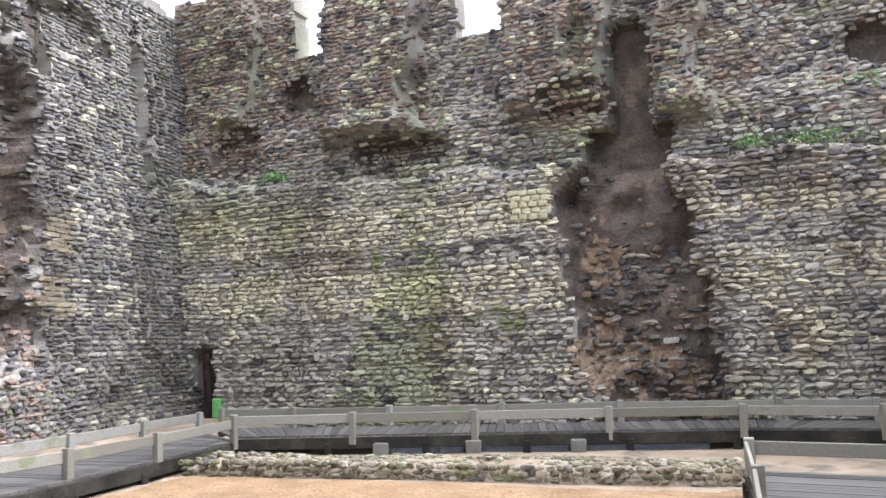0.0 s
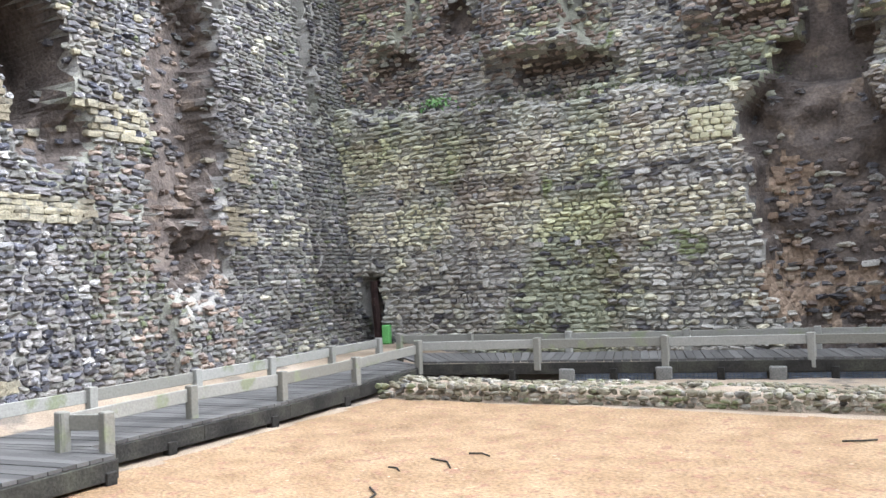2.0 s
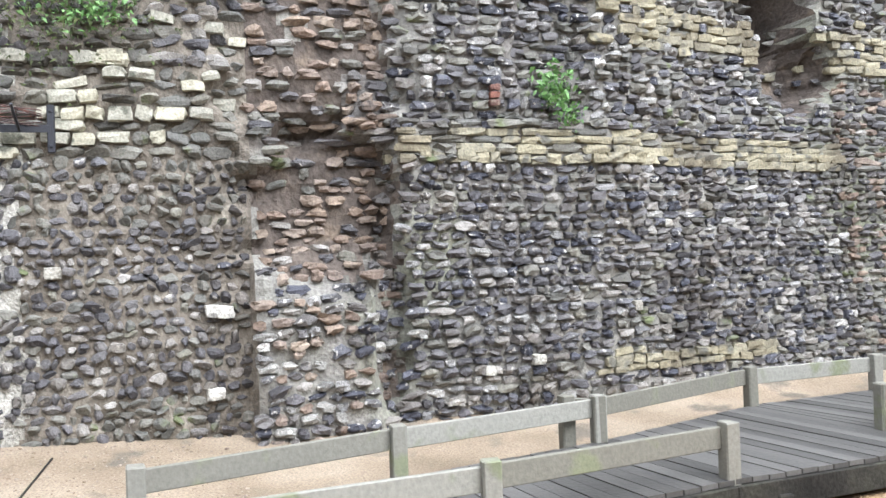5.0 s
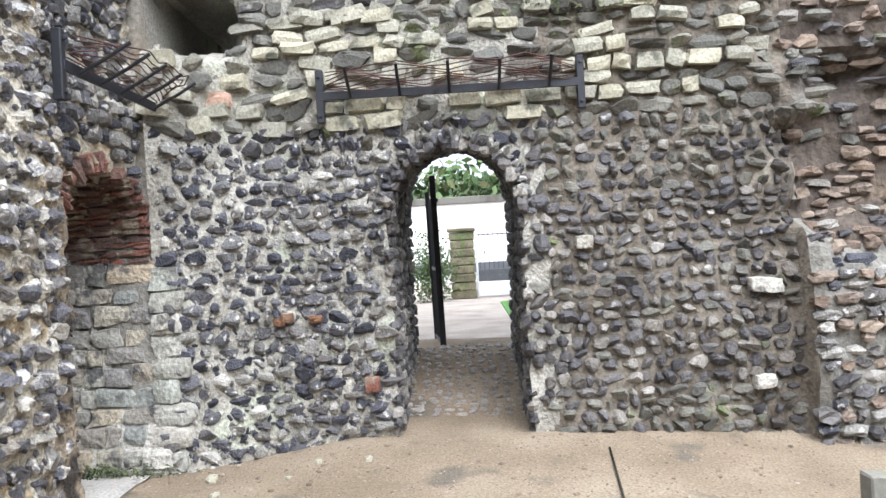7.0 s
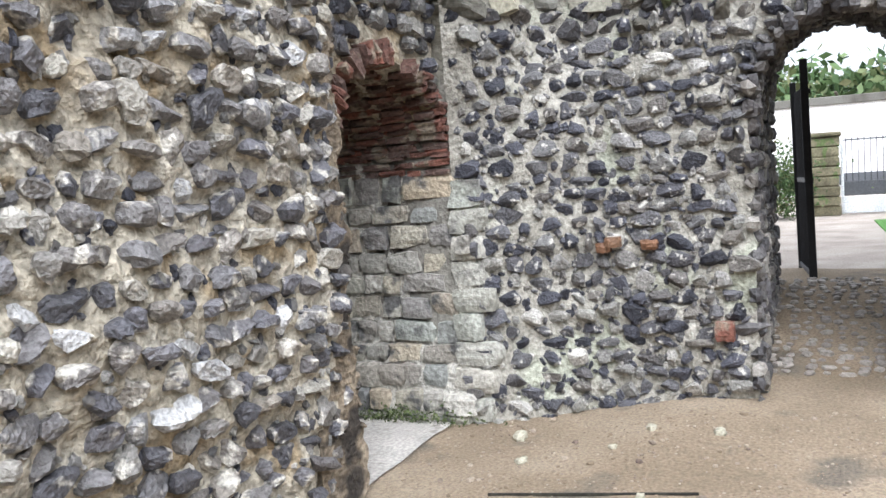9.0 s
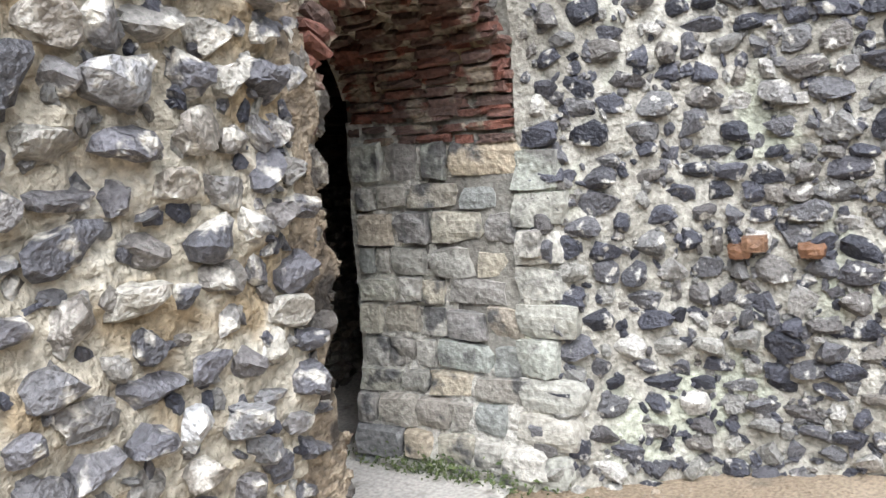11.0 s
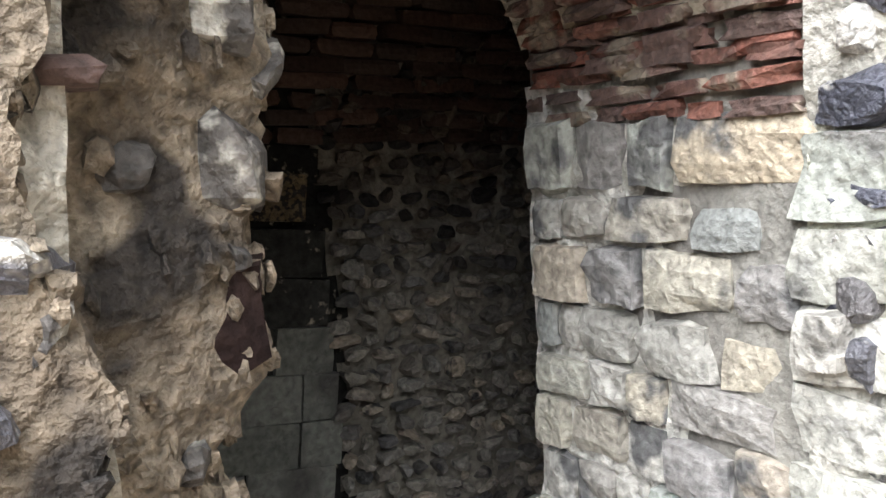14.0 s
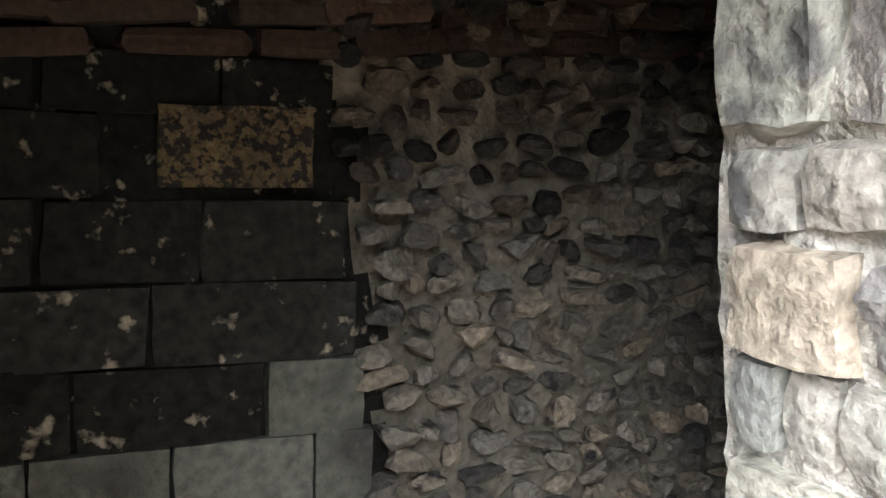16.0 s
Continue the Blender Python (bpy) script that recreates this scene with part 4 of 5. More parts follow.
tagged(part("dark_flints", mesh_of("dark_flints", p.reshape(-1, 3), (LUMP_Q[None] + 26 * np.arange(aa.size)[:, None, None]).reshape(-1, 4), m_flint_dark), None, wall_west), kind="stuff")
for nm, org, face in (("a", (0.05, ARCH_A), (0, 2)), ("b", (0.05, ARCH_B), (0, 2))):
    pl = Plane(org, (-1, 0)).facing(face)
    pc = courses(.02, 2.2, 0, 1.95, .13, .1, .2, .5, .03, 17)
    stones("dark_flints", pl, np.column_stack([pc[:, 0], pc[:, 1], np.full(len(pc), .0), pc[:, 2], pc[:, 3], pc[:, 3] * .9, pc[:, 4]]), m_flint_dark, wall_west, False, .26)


def pebbles(name, xs, ys, sizes, mat, parent=None, label="", category="", flat=.5, sink=.2):
    xs, ys, sizes = (np.asarray(q, float) for q in (xs, ys, sizes))
    v = LUMP[None] * (1 + rng.uniform(-.2, .2, (len(xs), 26, 1))) * np.stack([sizes * rng.uniform(.8, 1.3, len(xs)), sizes * rng.uniform(.7, 1.1, len(xs)), sizes * flat], -1)[:, None]
    t = rng.uniform(0, 6.28, len(xs))[:, None]
    x, y = v[..., 0] * np.cos(t) - v[..., 1] * np.sin(t), v[..., 0] * np.sin(t) + v[..., 1] * np.cos(t)
    p = np.stack([x + xs[:, None], y + ys[:, None], v[..., 2] + (ground_z(xs, ys) + sizes * flat * (1 - 2 * sink) * .5)[:, None]], -1)
    f = LUMP_Q[None] + 26 * np.arange(len(xs))[:, None, None]
    ob = new(name, mesh_of(name, p.reshape(-1, 3), f.reshape(-1, 4), mat))
    ob.parent = parent
    return tagged(ob, label, category, kind="stuff")


g = np.random.default_rng(40)
cx, cy = np.meshgrid(np.arange(-2.3, -.5, .085), np.arange(1.64, 2.56, .10))
cx, cy = cx.ravel() + g.uniform(-.025, .025, cx.size), cy.ravel() + g.uniform(-.03, .03, cy.size)
pebbles("cobbles", cx, cy, g.uniform(.022, .04, cx.size), material("worn_cobble", [(.24, .215, .19), (.31, .28, .25), (.38, .345, .305)], .6, 9, .4, 50, "island"), None, "worn grey cobbles paving the gateway", "cobbles", .5, .35)
n = 9000
px, py = g.uniform(.15, 7.5, n), g.uniform(.02, 4.4, n) ** 1.0
pebbles("gravel", px, py, g.uniform(.003, .008, n) * np.where(g.uniform(0, 1, n) < .08, 2.3, 1), material("gravel_chip", [(.18, .135, .09), (.27, .21, .15), (.38, .32, .25), (.14, .10, .08)], .85, 9, .2, 80, "island"), None, "scattered gravel chips on the trodden ground", "gravel", .6, .2)
n = 15000
px, py = g.uniform(2.6, 10.5, n), g.uniform(6.0, 13.4, n)
ok = ~sand_out(px, py)
pebbles("sand_clods", px[ok], py[ok], g.uniform(.008, .026, ok.sum()), material("sand_clod", [(.22, .137, .072), (.30, .205, .12), (.16, .096, .05), (.37, .275, .18)], .9, 9, .2, 60, "island"), None, "lumps of orange sand", "sand", .5, .1)
for x, y, s in ((.62, .42, .045), (1.0, .55, .03), (.5, 1.1, .028), (.75, .95, .022), (.55, 1.45, .03), (1.35, 1.2, .02), (4.4, .25, .04)):
    st = part("loose_stone", mesh_of("loose_stone", LUMP * (1 + rng.uniform(-.25, .25, (26, 1))) * (s * 1.3, s, s * .6), LUMP_Q, m_pale))
    st.location = (x, y, float(ground_z(np.array(x), np.array(y))) + s * .3)
    tagged(st, "loose pale stone lying on the gravel", "stone", "loose stones")
for a, b in (((1.46, .55), (1.26, 1.43)), ((.52, 3.03), (1.5, 2.95))):
    zz = [float(ground_z(np.array(p[0]), np.array(p[1]))) + .004 for p in (a, b)]
    tagged(part("edging_strip", beam_bm((*a, zz[0]), (*b, zz[1]), .012, .014, .002), m_fascia), "thin dark edging strip set in the gravel", "edging")
g = np.random.default_rng(41)
for i in range(12):
    x, y, t = g.uniform(3.2, 9), g.uniform(6.8, 12.6), g.uniform(0, 3.1)
    z = float(ground_z(np.array(x), np.array(y))) + .022
    ln = g.uniform(.06, .22)
    tagged(part("stick", rod_bm([(x, y, z), (x + ln * math.cos(t), y + ln * math.sin(t), z + .006), (x + 2 * ln * math.cos(t + .3), y + 2 * ln * math.sin(t + .3), z)], .008, 5), m_fascia), "dark wet stick lying on the sand", "stick", "sticks on the sand")


# ---- boardwalk ----
def resample(line, step):
    pts = [np.array(p, float) for p in line]
    out_, carry = [], 0.0
    for a, b in zip(pts, pts[1:]):
        n_ = np.linalg.norm(b - a)
        s = carry
        while s < n_:
            out_.append(a + (b - a) * s / n_)
            s += step
        carry = s - n_
    return np.array(out_)


def boardwalk(label, one, two, deck, posts, fascias, board=.125):
    """one, two: the deck's edges, point for point. posts: lists of (x, y); rails join them in order."""
    root = tagged(new("boardwalk"), label, "boardwalk")
    base = -.16
    root.location = (*one[0], base)
    at = Matrix.Translation((-one[0][0], -one[0][1], -base))
    for (a1, a2), (b1, b2) in zip(zip(one, one[1:]), zip(two, two[1:])):
        a1, a2, b1, b2 = (np.array(p, float) for p in (a1, a2, b1, b2))
        n_ = max(1, round(np.linalg.norm((a1 + b1) / 2 - (a2 + b2) / 2) / board))
        for i in range(n_):
            e = .04
            t0, t1 = (i + e) / n_, (i + 1 - e) / n_
            q = [a1 + (a2 - a1) * t0, a1 + (a2 - a1) * t1, b1 + (b2 - b1) * t1, b1 + (b2 - b1) * t0]
            ax = np.cross(q[1] - q[0], q[3] - q[0])
            if ax < 0:
                q = q[::-1]
            lift = random.uniform(-.003, .003)
            vs = [(*p, deck - .03 + lift) for p in q] + [(*p, deck + lift) for p in q]
            me = mesh_of("plank", vs, [[3, 2, 1, 0], [4, 5, 6, 7], [0, 1, 5, 4], [1, 2, 6, 5], [2, 3, 7, 6], [3, 0, 4, 7]], m_deck)
            ob = part("plank", me, m_deck, root)
            ob.matrix_basis = at
    for line in fascias:
        for a, b in zip(line, line[1:]):
            ob = part("edge_beam", beam_bm((*a, deck - .115), (*b, deck - .115), .05, .16, .006), m_fascia, root, "mossy dark edge beam")
            ob.matrix_basis = at
    for line in posts:
        rail_z = deck + .235
        for p in line:
            ob = part("post", box_bm((.095, .095, .47), (p[0], p[1], deck + .33 - .235), .008, random.uniform(-8, 8), .003), m_wood, root)
            ob.matrix_basis = at
        for a, b in zip(line, line[1:]):
            a, b = Vector((*a, 0)), Vector((*b, 0))
            side = Vector((-(b - a).y, (b - a).x, 0)).normalized() * .03
            ob = part("rail", beam_bm(a + side + Vector((0, 0, rail_z)), b + side + Vector((0, 0, rail_z + random.uniform(-.006, .006))), .035, .13, .005), m_wood, root)
            ob.matrix_basis = at
    legs = [p for line in fascias for p in resample(line, 1.45)]
    for p in legs:
        ob = part("leg", box_bm((.10, .10, .3), (p[0], p[1], deck - .27), .008), m_fascia, root)
        ob.matrix_basis = at
    return root


WALLSIDE = [(2.85, 3.1), (2.55, 4.2), (2.24, 5.25), (1.85, 6.8), (1.17, 8.56), (1.15, 8.68), (1.02, 10.0), (.86, 11.5), (.72, 12.9), (.42, 14.6), (.30, 15.9)]
SANDSIDE = [(3.80, 3.1), (3.60, 4.2), (3.36, 5.4), (3.08, 7.05), (2.92, 8.90), (2.42, 9.02), (2.34, 10.3), (2.26, 11.6), (2.06, 13.1), (1.78, 14.7), (1.62, 15.05)]
boardwalk("low weathered timber boardwalk with board rails", WALLSIDE, SANDSIDE, .10,
          [[(2.66, 3.76), (2.24, 5.25), (1.85, 6.8)], [(1.75, 6.60), (1.85, 6.8), (1.17, 8.56), (1.06, 9.96), (.88, 11.5), (.78, 12.85), (.50, 14.4), (.33, 15.8)], [(3.50, 3.9), (3.31, 5.48), (3.03, 7.05)], [(2.36, 8.80), (2.76, 8.94)], [(2.36, 8.80), (2.10, 10.38), (2.17, 11.6), (2.02, 13.1), (1.68, 15.0)]],
          [SANDSIDE, WALLSIDE])
N_A, N_B = [(1.62, 15.05), (3.4, 15.65), (5.2, 16.25), (7.0, 16.85), (8.7, 17.4), (10.5, 17.55)], [(.35, 16.1), (3.0, 16.75), (4.8, 17.35), (6.6, 17.9), (8.5, 18.45), (11.9, 18.65)]
boardwalk("timber boardwalk running beside the tall wall", N_A, N_B, .14,
          [[(1.68, 15.0), (3.35, 15.62), (5.05, 16.2), (6.85, 16.82), (8.60, 17.36), (10.35, 17.45)], [(.5, 16.15), (1.75, 16.4), (3.3, 16.82), (5.0, 17.4), (6.75, 17.95), (9.0, 18.45), (10.3, 18.5), (11.8, 18.6)], [(10.35, 17.45), (11.1, 16.2), (12.2, 14.4)]],
          [N_A])
P_A, P_B = [(9.75, 7.6), (9.58, 8.8), (9.40, 10.9), (9.22, 12.2), (8.98, 13.75)], [(13.2, 7.4), (13.2, 8.6), (13.1, 10.7), (13.0, 12.0), (12.9, 13.5)]
boardwalk("broad timber viewing platform with low rails", P_A, P_B, .12,
          [[(9.72, 7.9), (9.56, 9.2), (9.42, 10.5), (9.26, 11.9), (9.03, 13.6)], [(9.03, 13.6), (10.9, 13.5), (12.8, 13.4)]], [P_A, [(8.98, 13.75), (12.9, 13.5)]])
# gratings and footings under the north boardwalk
for i, (a, b) in enumerate(((.30, .46), (.48, .66), (.68, .92))):
    p = lambda t: np.array(N_A[0]) + (np.array(N_A[4]) - np.array(N_A[0])) * t
    q, r = p(a), p(b)
    root = tagged(new("grating"), "galvanised mesh panel standing under the boardwalk", "grating", "gratings")
    zz = float(ground_z(np.array(q[0]), np.array(q[1])))
    root.location = (q[0], q[1], zz)
    inv = Matrix.Translation((-q[0], -q[1], -zz))
    for k in range(7):
        z = zz + .01 + k * .022
        part("bar", beam_bm((*q, z), (*r, z), .008, .008, .001), m_mesh, root).matrix_basis = inv
    for k in range(24):
        w = q + (r - q) * k / 23
        part("bar", beam_bm((*w, zz), (*w, zz + .15), .008, .006, .001, (1, 0, 0)), m_mesh, root).matrix_basis = inv
    ob = tagged(part("footing", box_bm((.22, .2, .2), (0, 0, .08), .015, 20, .008), m_grey), "mossy stone footing under the boardwalk", "footing", "footings")
    ob.location = (*q, zz)

# low ruined footing of flint in front of it
ra, rb = np.array((2.05, 13.4)), np.array((9.0, 14.35))
U, V = np.meshgrid(np.linspace(0, 1, 90), np.linspace(0, 1, 14), indexing="ij")
nn = np.array((-(rb - ra)[1], (rb - ra)[0])) / np.linalg.norm(rb - ra)
X, Y = ra[0] + (rb - ra)[0] * U + nn[0] * V * 1.15, ra[1] + (rb - ra)[1] * U + nn[1] * V * 1.15
Z = -.17 + (.17 + .03 * field(U * 7, V, 91, .5)) * soft(V, 0, .12) * (1 - .6 * soft(V, .8, 1)) * soft(U, 0, .03) * (1 - soft(U, .98, 1)) + .015 * field(U * 7, V, 92, .12)
i = np.arange(U.size).reshape(U.shape)
q = np.stack([i[:-1, :-1], i[1:, :-1], i[1:, 1:], i[:-1, 1:]], -1).reshape(-1, 4)
m_ruin = material("mossy_rubble", [(.09, .08, .055), (.16, .14, .09), (.23, .205, .135), (.12, .115, .075), (.36, .33, .26), (.07, .068, .06)], .9, 6, .5, 45, "island", ((.14, .15, .07), 4, .56))
ruin = tagged(new("ruined_footing", mesh_of("ruined_footing", np.stack([X, Y, Z], -1).reshape(-1, 3), q, m_gravel, True)), "low ruined wall footing of mossy flint rubble", "ruin")
g = np.random.default_rng(43)
front_pl = Plane(ra, rb - ra).facing((5, 5))
fc = courses(.05, 6.95, -.15, .02, .11, .07, .1, .5, .01, 18)
stones("flint_rubble", front_pl, np.column_stack([fc[:, 0], fc[:, 1], g.uniform(-.06, .0, len(fc)), fc[:, 2], fc[:, 3], fc[:, 3], fc[:, 4]]), m_ruin, ruin, False, .25)
n = 900
uu, vv = g.uniform(0, 1, n), g.uniform(.08, 1, n)
xs, ys = ra[0] + (rb - ra)[0] * uu + nn[0] * vv * 1.15, ra[1] + (rb - ra)[1] * uu + nn[1] * vv * 1.15
sz = g.uniform(.02, .06, n)
v = LUMP[None] * (1 + rng.uniform(-.2, .2, (n, 26, 1))) * np.stack([sz, sz * .8, sz * .6], -1)[:, None]
p = v + np.stack([xs, ys, np.full(n, .0) + .02 * field(xs, ys, 93, .4) - .05 * soft(vv, .8, 1)], -1)[:, None]
tagged(part("rubble", mesh_of("rubble", p.reshape(-1, 3), (LUMP_Q[None] + 26 * np.arange(n)[:, None, None]).reshape(-1, 4), m_ruin), m_ruin, ruin), kind="stuff")


# ---- ironwork over the gateway ----
def cage(label, a, b, outward, z, reach):
    """A flat bar between two wall straps, with spikes and wires reaching out."""
    root = tagged(new("spiked_guard"), label, "iron guard", "spiked guards")
    a, b, o = Vector((*a, z)), Vector((*b, z)), Vector((*outward, 0))
    root.location = (*a.xy, z - .2)
    inv = Matrix.Translation((-a.x, -a.y, .2 - z))
    for p in (a, b):
        st = part("strap", box_bm((.055, .055, .38), p + o * .05, .006), m_iron, root)
        st.matrix_basis = inv
        for dz in (-.14, .14):
            bolt = part("bolt", box_bm((.022, .022, .022), p + o * .08 + Vector((0, 0, dz)), .004), m_iron, st)
    part("bar", beam_bm(a + o * .07, b + o * .07, .02, .06, .003), m_iron, root).matrix_basis = inv
    n_ = 5
    for k in range(n_):
        t = .12 + .19 * k
        s = a.lerp(b, t) + o * .07
        part("spike", rod_bm([s - Vector((0, 0, .02)), s + o * reach * .6 + Vector((0, 0, .07)), s + o * reach + Vector((0, 0, .14))], .012, 5), m_iron, root).matrix_basis = inv
    for k in range(8):
        f = .1 + .9 * k / 7
        pts = []
        for t in np.linspace(.03, .97, 11):
            sag = .02 * math.sin(t * 25 + k)
            pts.append(a.lerp(b, float(t)) + o * (.07 + reach * f * min(1, 6 * t, 6 * (1 - t))) + Vector((0, 0, .02 + .12 * f + sag)))
        part("wire", rod_bm(pts, .0045, 4), m_rust, root).matrix_basis = inv
    return root


cage("black iron guard with rusty wires above the gateway arch", (.03, 1.17), (.03, 3.03), (1, 0), 2.57, .30)
cage("black iron guard with rusty wires above the passage", (1.74, .03), (.30, .03), (0, 1), 2.50, .30)

gate = tagged(new("iron_gate"), "black iron gate leaf standing open outside the arch", "gate")
gate.location = (-2.45, 1.87, .40)
leaf = [("stile", (0, 0, .02), (0, -.03, 1.8), .06), ("stile", (-.85, -.10, .02), (-.85, -.13, 1.7), .05), ("crossbar", (0, 0, .1), (-.85, -.10, .1), .04), ("crossbar", (0, 0, .85), (-.85, -.10, .85), .04), ("crossbar", (0, 0, 1.55), (-.85, -.10, 1.55), .04)]
leaf += [("upright", (-.85 * k / 9, -.10 * k / 9, .06), (-.85 * k / 9, -.10 * k / 9 - .02, 1.6), .02) for k in range(1, 9)]
for nm, a, b, w in leaf:
    part(nm, beam_bm(a, b, w, w, .003, (1, 0, 0) if nm != "crossbar" else (0, 0, 1)), m_iron, gate)


# ---- plants ----
def tuft(name, centre, spread, n, size, mat, label, category, seed, lean=(0, 0)):
    g_ = np.random.default_rng(seed)
    c = np.array(centre) + g_.normal(0, 1, (n, 3)) * spread
    d = g_.normal(0, 1, (n, 3)) + np.array((lean[0], lean[1], .9))
    d /= np.linalg.norm(d, axis=1, keepdims=True)
    s = np.cross(d, g_.normal(0, 1, (n, 3)))
    s /= np.linalg.norm(s, axis=1, keepdims=True)
    ln = size * g_.uniform(.5, 1.3, (n, 1))
    tip = c + d * ln + np.array((0, 0, -.25)) * ln
    mid = c + d * ln * .55
    p = np.stack([c, mid + s * ln * .22, tip, mid - s * ln * .22], 1)
    f = np.arange(4 * n).reshape(n, 4)
    return tagged(new(name, mesh_of(name, p.reshape(-1, 3), f, mat)), label, category, kind="stuff")


def on_north(u, v, d):
    return north.at(u, v, d + float(north_out(np.array(u), np.array(v))))


for k, (u, v, w, n) in enumerate(((1.95, 4.72, .16, 120), (10.9, 4.35, .16, 90), (11.8, 4.32, .22, 160), (12.6, 5.2, .2, 50))):
    tuft("weeds", on_north(u, v, .12) + (0, -.1, .08), (w, .06, .06), n, .10, m_leaf, "bright green weeds growing on the wall ledge", "weeds", k)
for k, (u, n) in enumerate(((1.2, 300), (3.2, 420), (4.8, 420), (6.4, 420), (7.6, 260), (10.4, 300), (11.6, 300), (12.8, 300))):
    tuft("moss", on_north(u, ledge_at(u) + .12, .02), (.45, .12, .07), n, .05, m_moss, "dull moss and grass along the wall ledge", "moss", 20 + k)
tuft("weeds", (.06, 7.35, 2.98), (.05, .10, .10), 200, .09, m_leaf, "bright green weeds hanging from the wall", "weeds", 40, (.4, 0))
tuft("weeds", (.08, 7.5, 2.75), (.04, .07, .08), 90, .07, m_leaf, "bright green weeds hanging from the wall", "weeds", 41, (.4, 0))
tuft("moss", (.08, 3.0, 3.5), (.05, .45, .25), 900, .05, m_moss, "moss spreading over the wall above the gateway", "moss", 42)
tuft("weeds", (.1, 3.3, 3.55), (.05, .18, .1), 260, .08, m_leaf, "bright green weeds above the gateway", "weeds", 43)
tuft("moss", (.50, -.42, .03), (.03, .24, .035), 1100, .03, m_moss, "green moss at the foot of the jamb", "moss", 44)

# ---- corner doorway ----
dx, dy = -1.40, 18.02
dz = float(ground_z(np.array(dx), np.array(dy)))
post = tagged(part("door_post", rod_bm([(dx + .02, dy, dz - .02), (dx, dy + .01, .5), (dx - .05, dy + .02, 1.05), (dx - .06, dy + .03, 1.36)], .085, 7), m_dirtwood), "rotten reddish timber post in a low doorway", "post")
# Added green block, standing in for the lawn glimpsed through the doorway.
lawn_glimpse = tagged(part("green_box", box_bm((.16, .14, .38), (dx + .24, dy - .02, dz + .19), .02, 10), m_green), "bright green block standing in for lawn seen through the doorway", "box")

# ---- outside the gateway ----
Z0 = .38
th = part("threshold", box_bm((.16, .95, .08), (-2.42, 2.1, Z0 + .02), .01, 0, .006), m_pale)
tagged(th, "worn pale stone threshold", "threshold", kind="structure")
m_ruined = material("mossy_pier_stone", [(.09, .08, .05), (.15, .135, .085), (.21, .19, .12)], .9, 4, .6, 30, patch=((.10, .14, .05), 5, .55))
for y in (2.02, 3.62):
    pier = tagged(new("gate_pier"), "square mossy stone gate pier", "gate pier", "gate piers")
    pier.location = (-13, y, Z0)
    for k in range(8):
        part("stone_course", box_bm((.56 + random.uniform(-.03, .03), .56 + random.uniform(-.03, .03), .185), (0, 0, .09 + k * .187), .025, random.uniform(-2, 2), .012), m_ruined, pier)
    part("coping", box_bm((.64, .64, .08), (0, 0, 1.54), .02, 0, .008), m_ruined, pier, "mossy flat coping")
rail_gate = tagged(new("board_gate"), "white board gate with a dark band between the piers", "gate")
rail_gate.location = (-13, 2.33, Z0)
for k in range(9):
    part("upright", rod_bm([(0, .08 + k * .105, .35), (0, .08 + k * .105, 1.47)], .009, 5), m_iron, rail_gate)
part("top_rail", box_bm((.05, .97, .03), (.005, .5, 1.42), .005), m_slate, rail_gate, "thin dark top rail")
part("band", box_bm((.05, .97, .27), (.005, .5, .50), .006), m_slate, rail_gate, "dark grey band")
part("foot_panel", box_bm((.07, 1.0, .32), (.015, .5, .19), .01), m_steel, rail_gate, "pale blue-grey foot panel")
for y in (.01, .99):
    part("stile", box_bm((.06, .05, 1.42), (.01, y, .73), .006), m_steel, rail_gate)
tuft("hedge", (-12.2, 1.35, Z0 + .62), (.28, .22, .36), 2600, .10, m_tree, "clipped green hedge beside the gate pier", "hedge", 50)
tuft("hedge", (-12.8, -1.2, Z0 + .6), (.3, .9, .38), 2600, .11, m_tree, "clipped green hedge beside the gate pier", "hedge", 51)
tuft("hedge", (-12.8, 6.4, Z0 + .6), (.3, 1.2, .38), 2600, .11, m_tree, "clipped green hedge beside the gate pier", "hedge", 52)
g = np.random.default_rng(60)
n = 5000
bx, by = g.uniform(-10.8, -6.9, n), g.uniform(2.78, 5.5, n)
bp = np.stack([np.stack([bx - .012, by, np.full(n, Z0)], -1), np.stack([bx + .012, by, np.full(n, Z0)], -1), np.stack([bx + g.normal(0, .02, n), by + g.normal(0, .02, n), Z0 + g.uniform(.04, .1, n)], -1)], 1)
tagged(new("grass", mesh_of("grass", bp.reshape(-1, 3), np.arange(3 * n).reshape(n, 3), m_grass)), "bright green lawn beside the path", "grass", kind="stuff")
lawn = part("lawn", box_bm((4.0, 2.8, .03), (-8.85, 4.15, Z0 + .005), .01), m_grass)
tagged(lawn, "strip of lawn beside the path", "lawn", kind="structure")
hall = tagged(new("white_building"), "long low white rendered building", "building")
hall.location = (-24, 3, Z0)
part("wall", box_bm((.4, 44, 2.8), (0, 0, 1.4), .01), m_white, hall)
part("plinth", box_bm((.5, 44, .35), (.03, 0, .5), .01), m_slate, hall, "dark grey band")
part("roof", box_bm((3.0, 44.4, .25), (-1.2, 0, 2.9), .02), m_grey, hall, "grey flat roof")


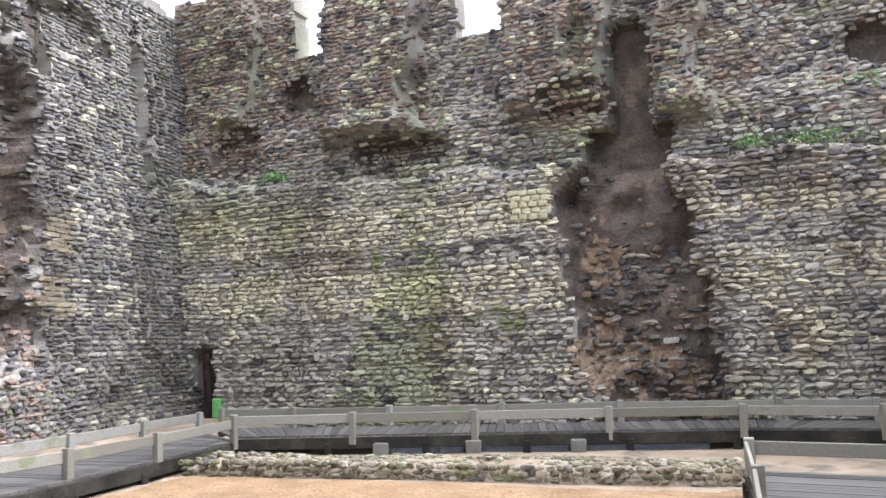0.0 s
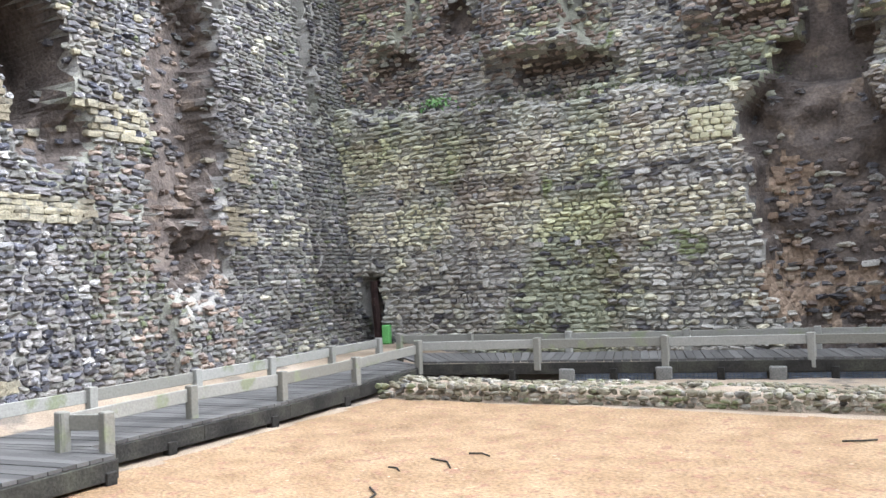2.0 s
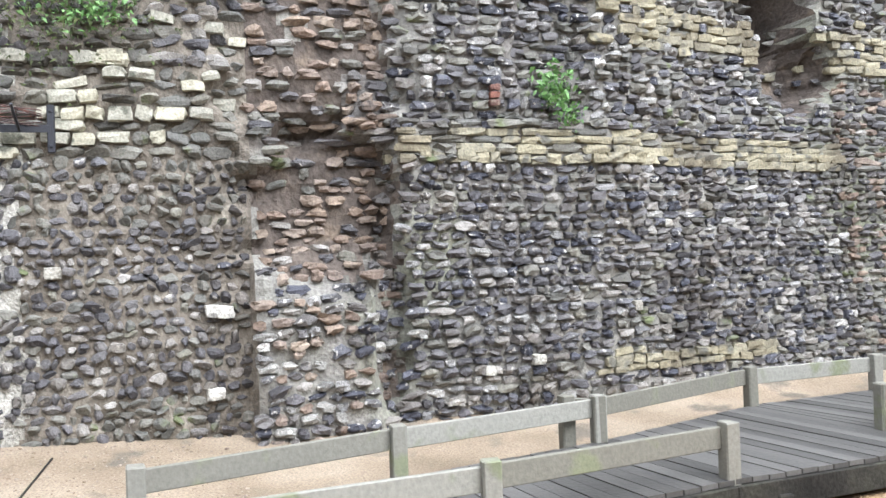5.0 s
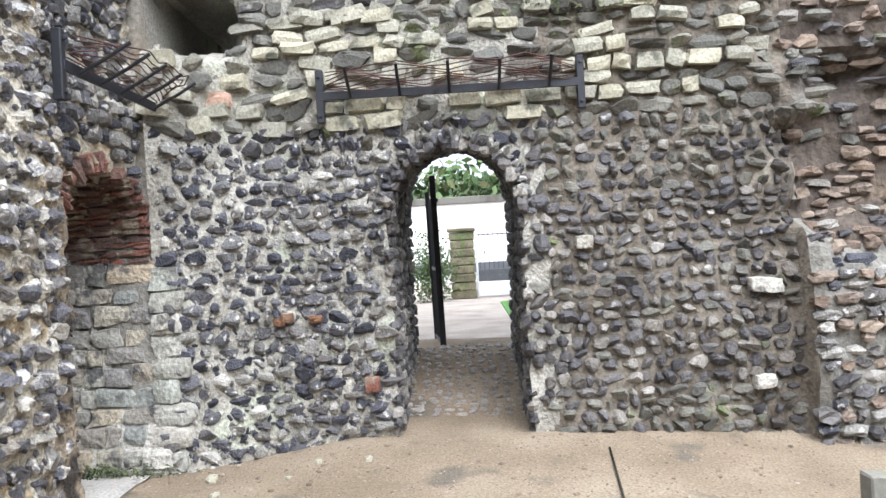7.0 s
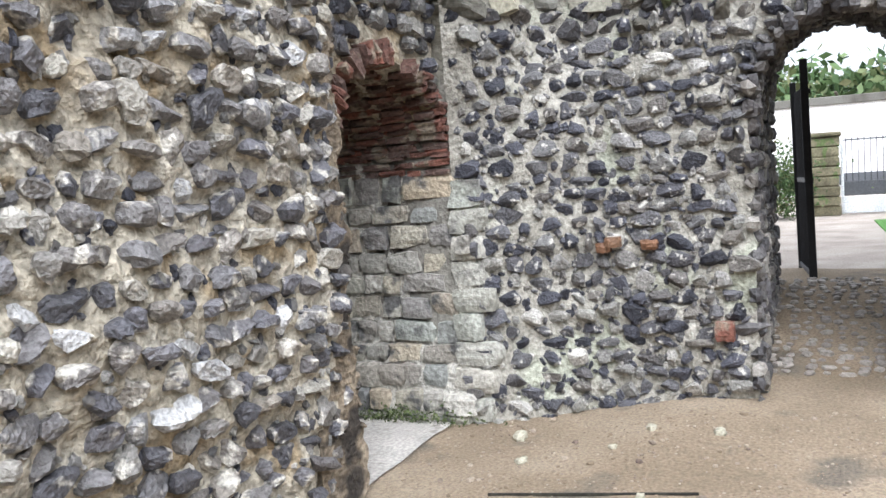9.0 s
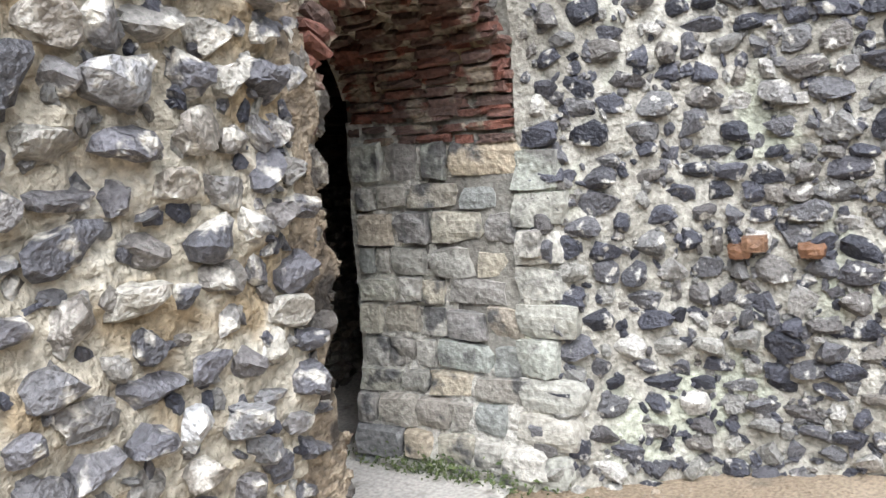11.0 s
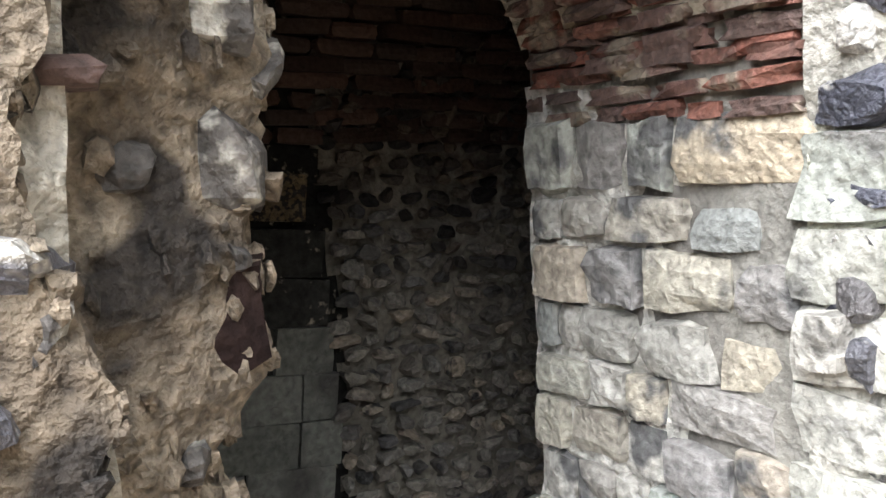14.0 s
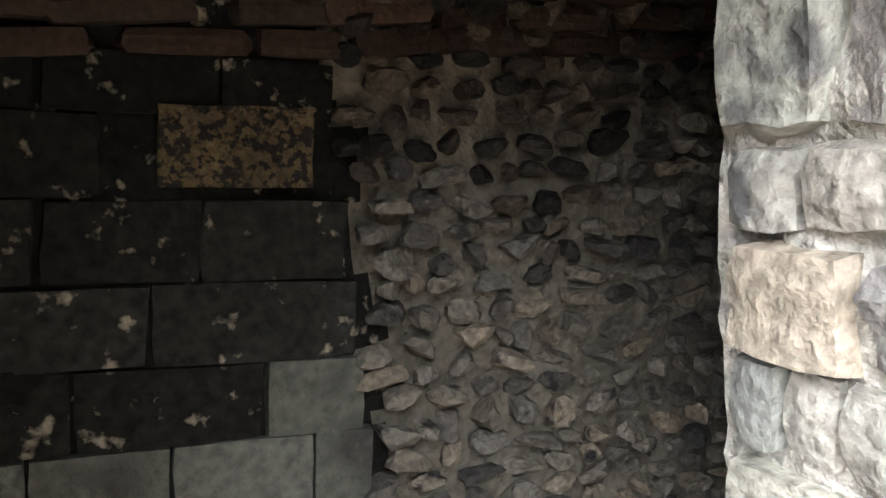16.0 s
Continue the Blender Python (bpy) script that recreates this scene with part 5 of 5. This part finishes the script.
def tree(x, y, height, crown, seed):
    g_ = np.random.default_rng(seed)
    root = tagged(new("tree"), "leafy green tree beyond the white building", "tree", "far trees")
    root.location = (x, y, Z0)
    trunk = rod_bm([(0, 0, 0), (.1, .05, height * .3), (.0, .1, height * .6), (.1, 0, height * .85)], .16, 7)
    part("trunk", trunk, m_bark, root)
    for k in range(5):
        a = k * 1.3 + g_.uniform(0, 1)
        part("limb", rod_bm([(0, .05, height * .35), (crown * .4 * math.cos(a), crown * .4 * math.sin(a), height * .55), (crown * .8 * math.cos(a), crown * .8 * math.sin(a), height * .75)], .06, 5), m_bark, root)
    n_ = 1500
    puffs = g_.normal(0, 1, (16, 3)) * (crown * .45, crown * .45, height * .16) + (0, 0, height * .66)
    c = puffs[g_.integers(0, 16, n_)] + g_.normal(0, 1, (n_, 3)) * crown * .17
    d, s = g_.normal(0, 1, (n_, 3)), g_.normal(0, 1, (n_, 3))
    d, s = d / np.linalg.norm(d, axis=1, keepdims=True) * .28, s / np.linalg.norm(s, axis=1, keepdims=True) * .16
    p_ = np.stack([c - d, c + s, c + d, c - s], 1)
    tagged(part("crown", mesh_of("crown", p_.reshape(-1, 3), np.arange(4 * n_).reshape(n_, 4), m_tree), m_tree, root), kind="stuff")
    return root


for k, (x, y, hh, cr) in enumerate(((-33, -6, 6.5, 3.0), (-34, -1, 6.2, 3.0), (-33, 3.5, 6.8, 3.2), (-35, 8, 6.2, 3.0), (-32, 13, 6.8, 3.2), (-37, 1, 7.2, 3.4), (-38, 6, 7.0, 3.2), (-31, -11, 6.4, 3.2))):
    tree(x, y, hh * .72, cr, 70 + k)

# ---- stones that stand out in the walls ----
def odd(plane, out, u, v, hu, hv, mat, parent, name="pale_stone"):
    singles(name, plane, [(u, v, float(out(np.array(u), np.array(v))) + .03, hu, hv, .05, random.uniform(-.05, .05))], mat, parent, True, .14, 1)


for u, v, hu, hv in ((4.27, 1.06, .12, .05), (4.22, .38, .075, .05), (8.19, .91, .045, .055), (7.1, .47, .06, .05), (6.63, .40, .05, .045), (8.6, 1.7, .04, .04), (3.0, 1.43, .06, .045)):
    odd(west, west_out, u, v, hu, hv, m_cream, wall_west_far if u > 4.56 else wall_west)
for u, v, hu, hv in ((6.1, 3.03, .13, .04), (6.65, 3.03, .09, .055), (3.04, 1.22, .06, .06), (4.1, 1.9, .14, .045), (4.9, 1.9, .05, .05), (6.6, 1.28, .08, .05), (6.3, 1.62, .1, .05), (2.2, 1.55, .05, .05), (9.4, 1.35, .13, .05), (5.5, 1.55, .08, .04), (11.6, 2.4, .1, .05), (10.9, 2.6, .12, .05)):
    odd(north, north_out, u, v, hu, hv, m_cream, wall_north)
for i in range(4):
    for k in range(5):
        odd(north, north_out, 6.98 + i * .17 + (k % 2) * .05, 3.52 + k * .105, .078, .047, m_yellow, wall_north, "yellow_block")
for u, v in ((.79, .97), (.84, 1.0), (1.05, .98)):
    odd(west, west_out, u, v, .045, .03, m_ochre, wall_west, "ochre_flint")
odd(west, west_out, 1.44, .49, .05, .06, m_tile, wall_west, "red_brick")
odd(west, west_out, .44, 2.58, .09, .055, m_pink, wall_west, "pink_stone")
for k in range(3):
    odd(west, west_out, 6.76, 2.84 + k * .07, .05, .03, m_tile, wall_west_far, "red_brick")
odd(west, lambda u, v: np.array(.36), .06, 1.04, .045, .055, m_cream, pier_west, "white_stone")
for k, (u, v, w) in enumerate(((8.05, 1.25, .16), (8.2, 1.6, .14), (8.25, 3.0, .2), (8.0, .9, .18), (8.1, 2.4, .12))):
    for j in range(5):
        odd(north, north_out, u + random.uniform(-w, w), v + random.uniform(-.25, .25), random.uniform(.05, .1), random.uniform(.035, .06), m_ochre_pale, wall_north, "tan_rubble")
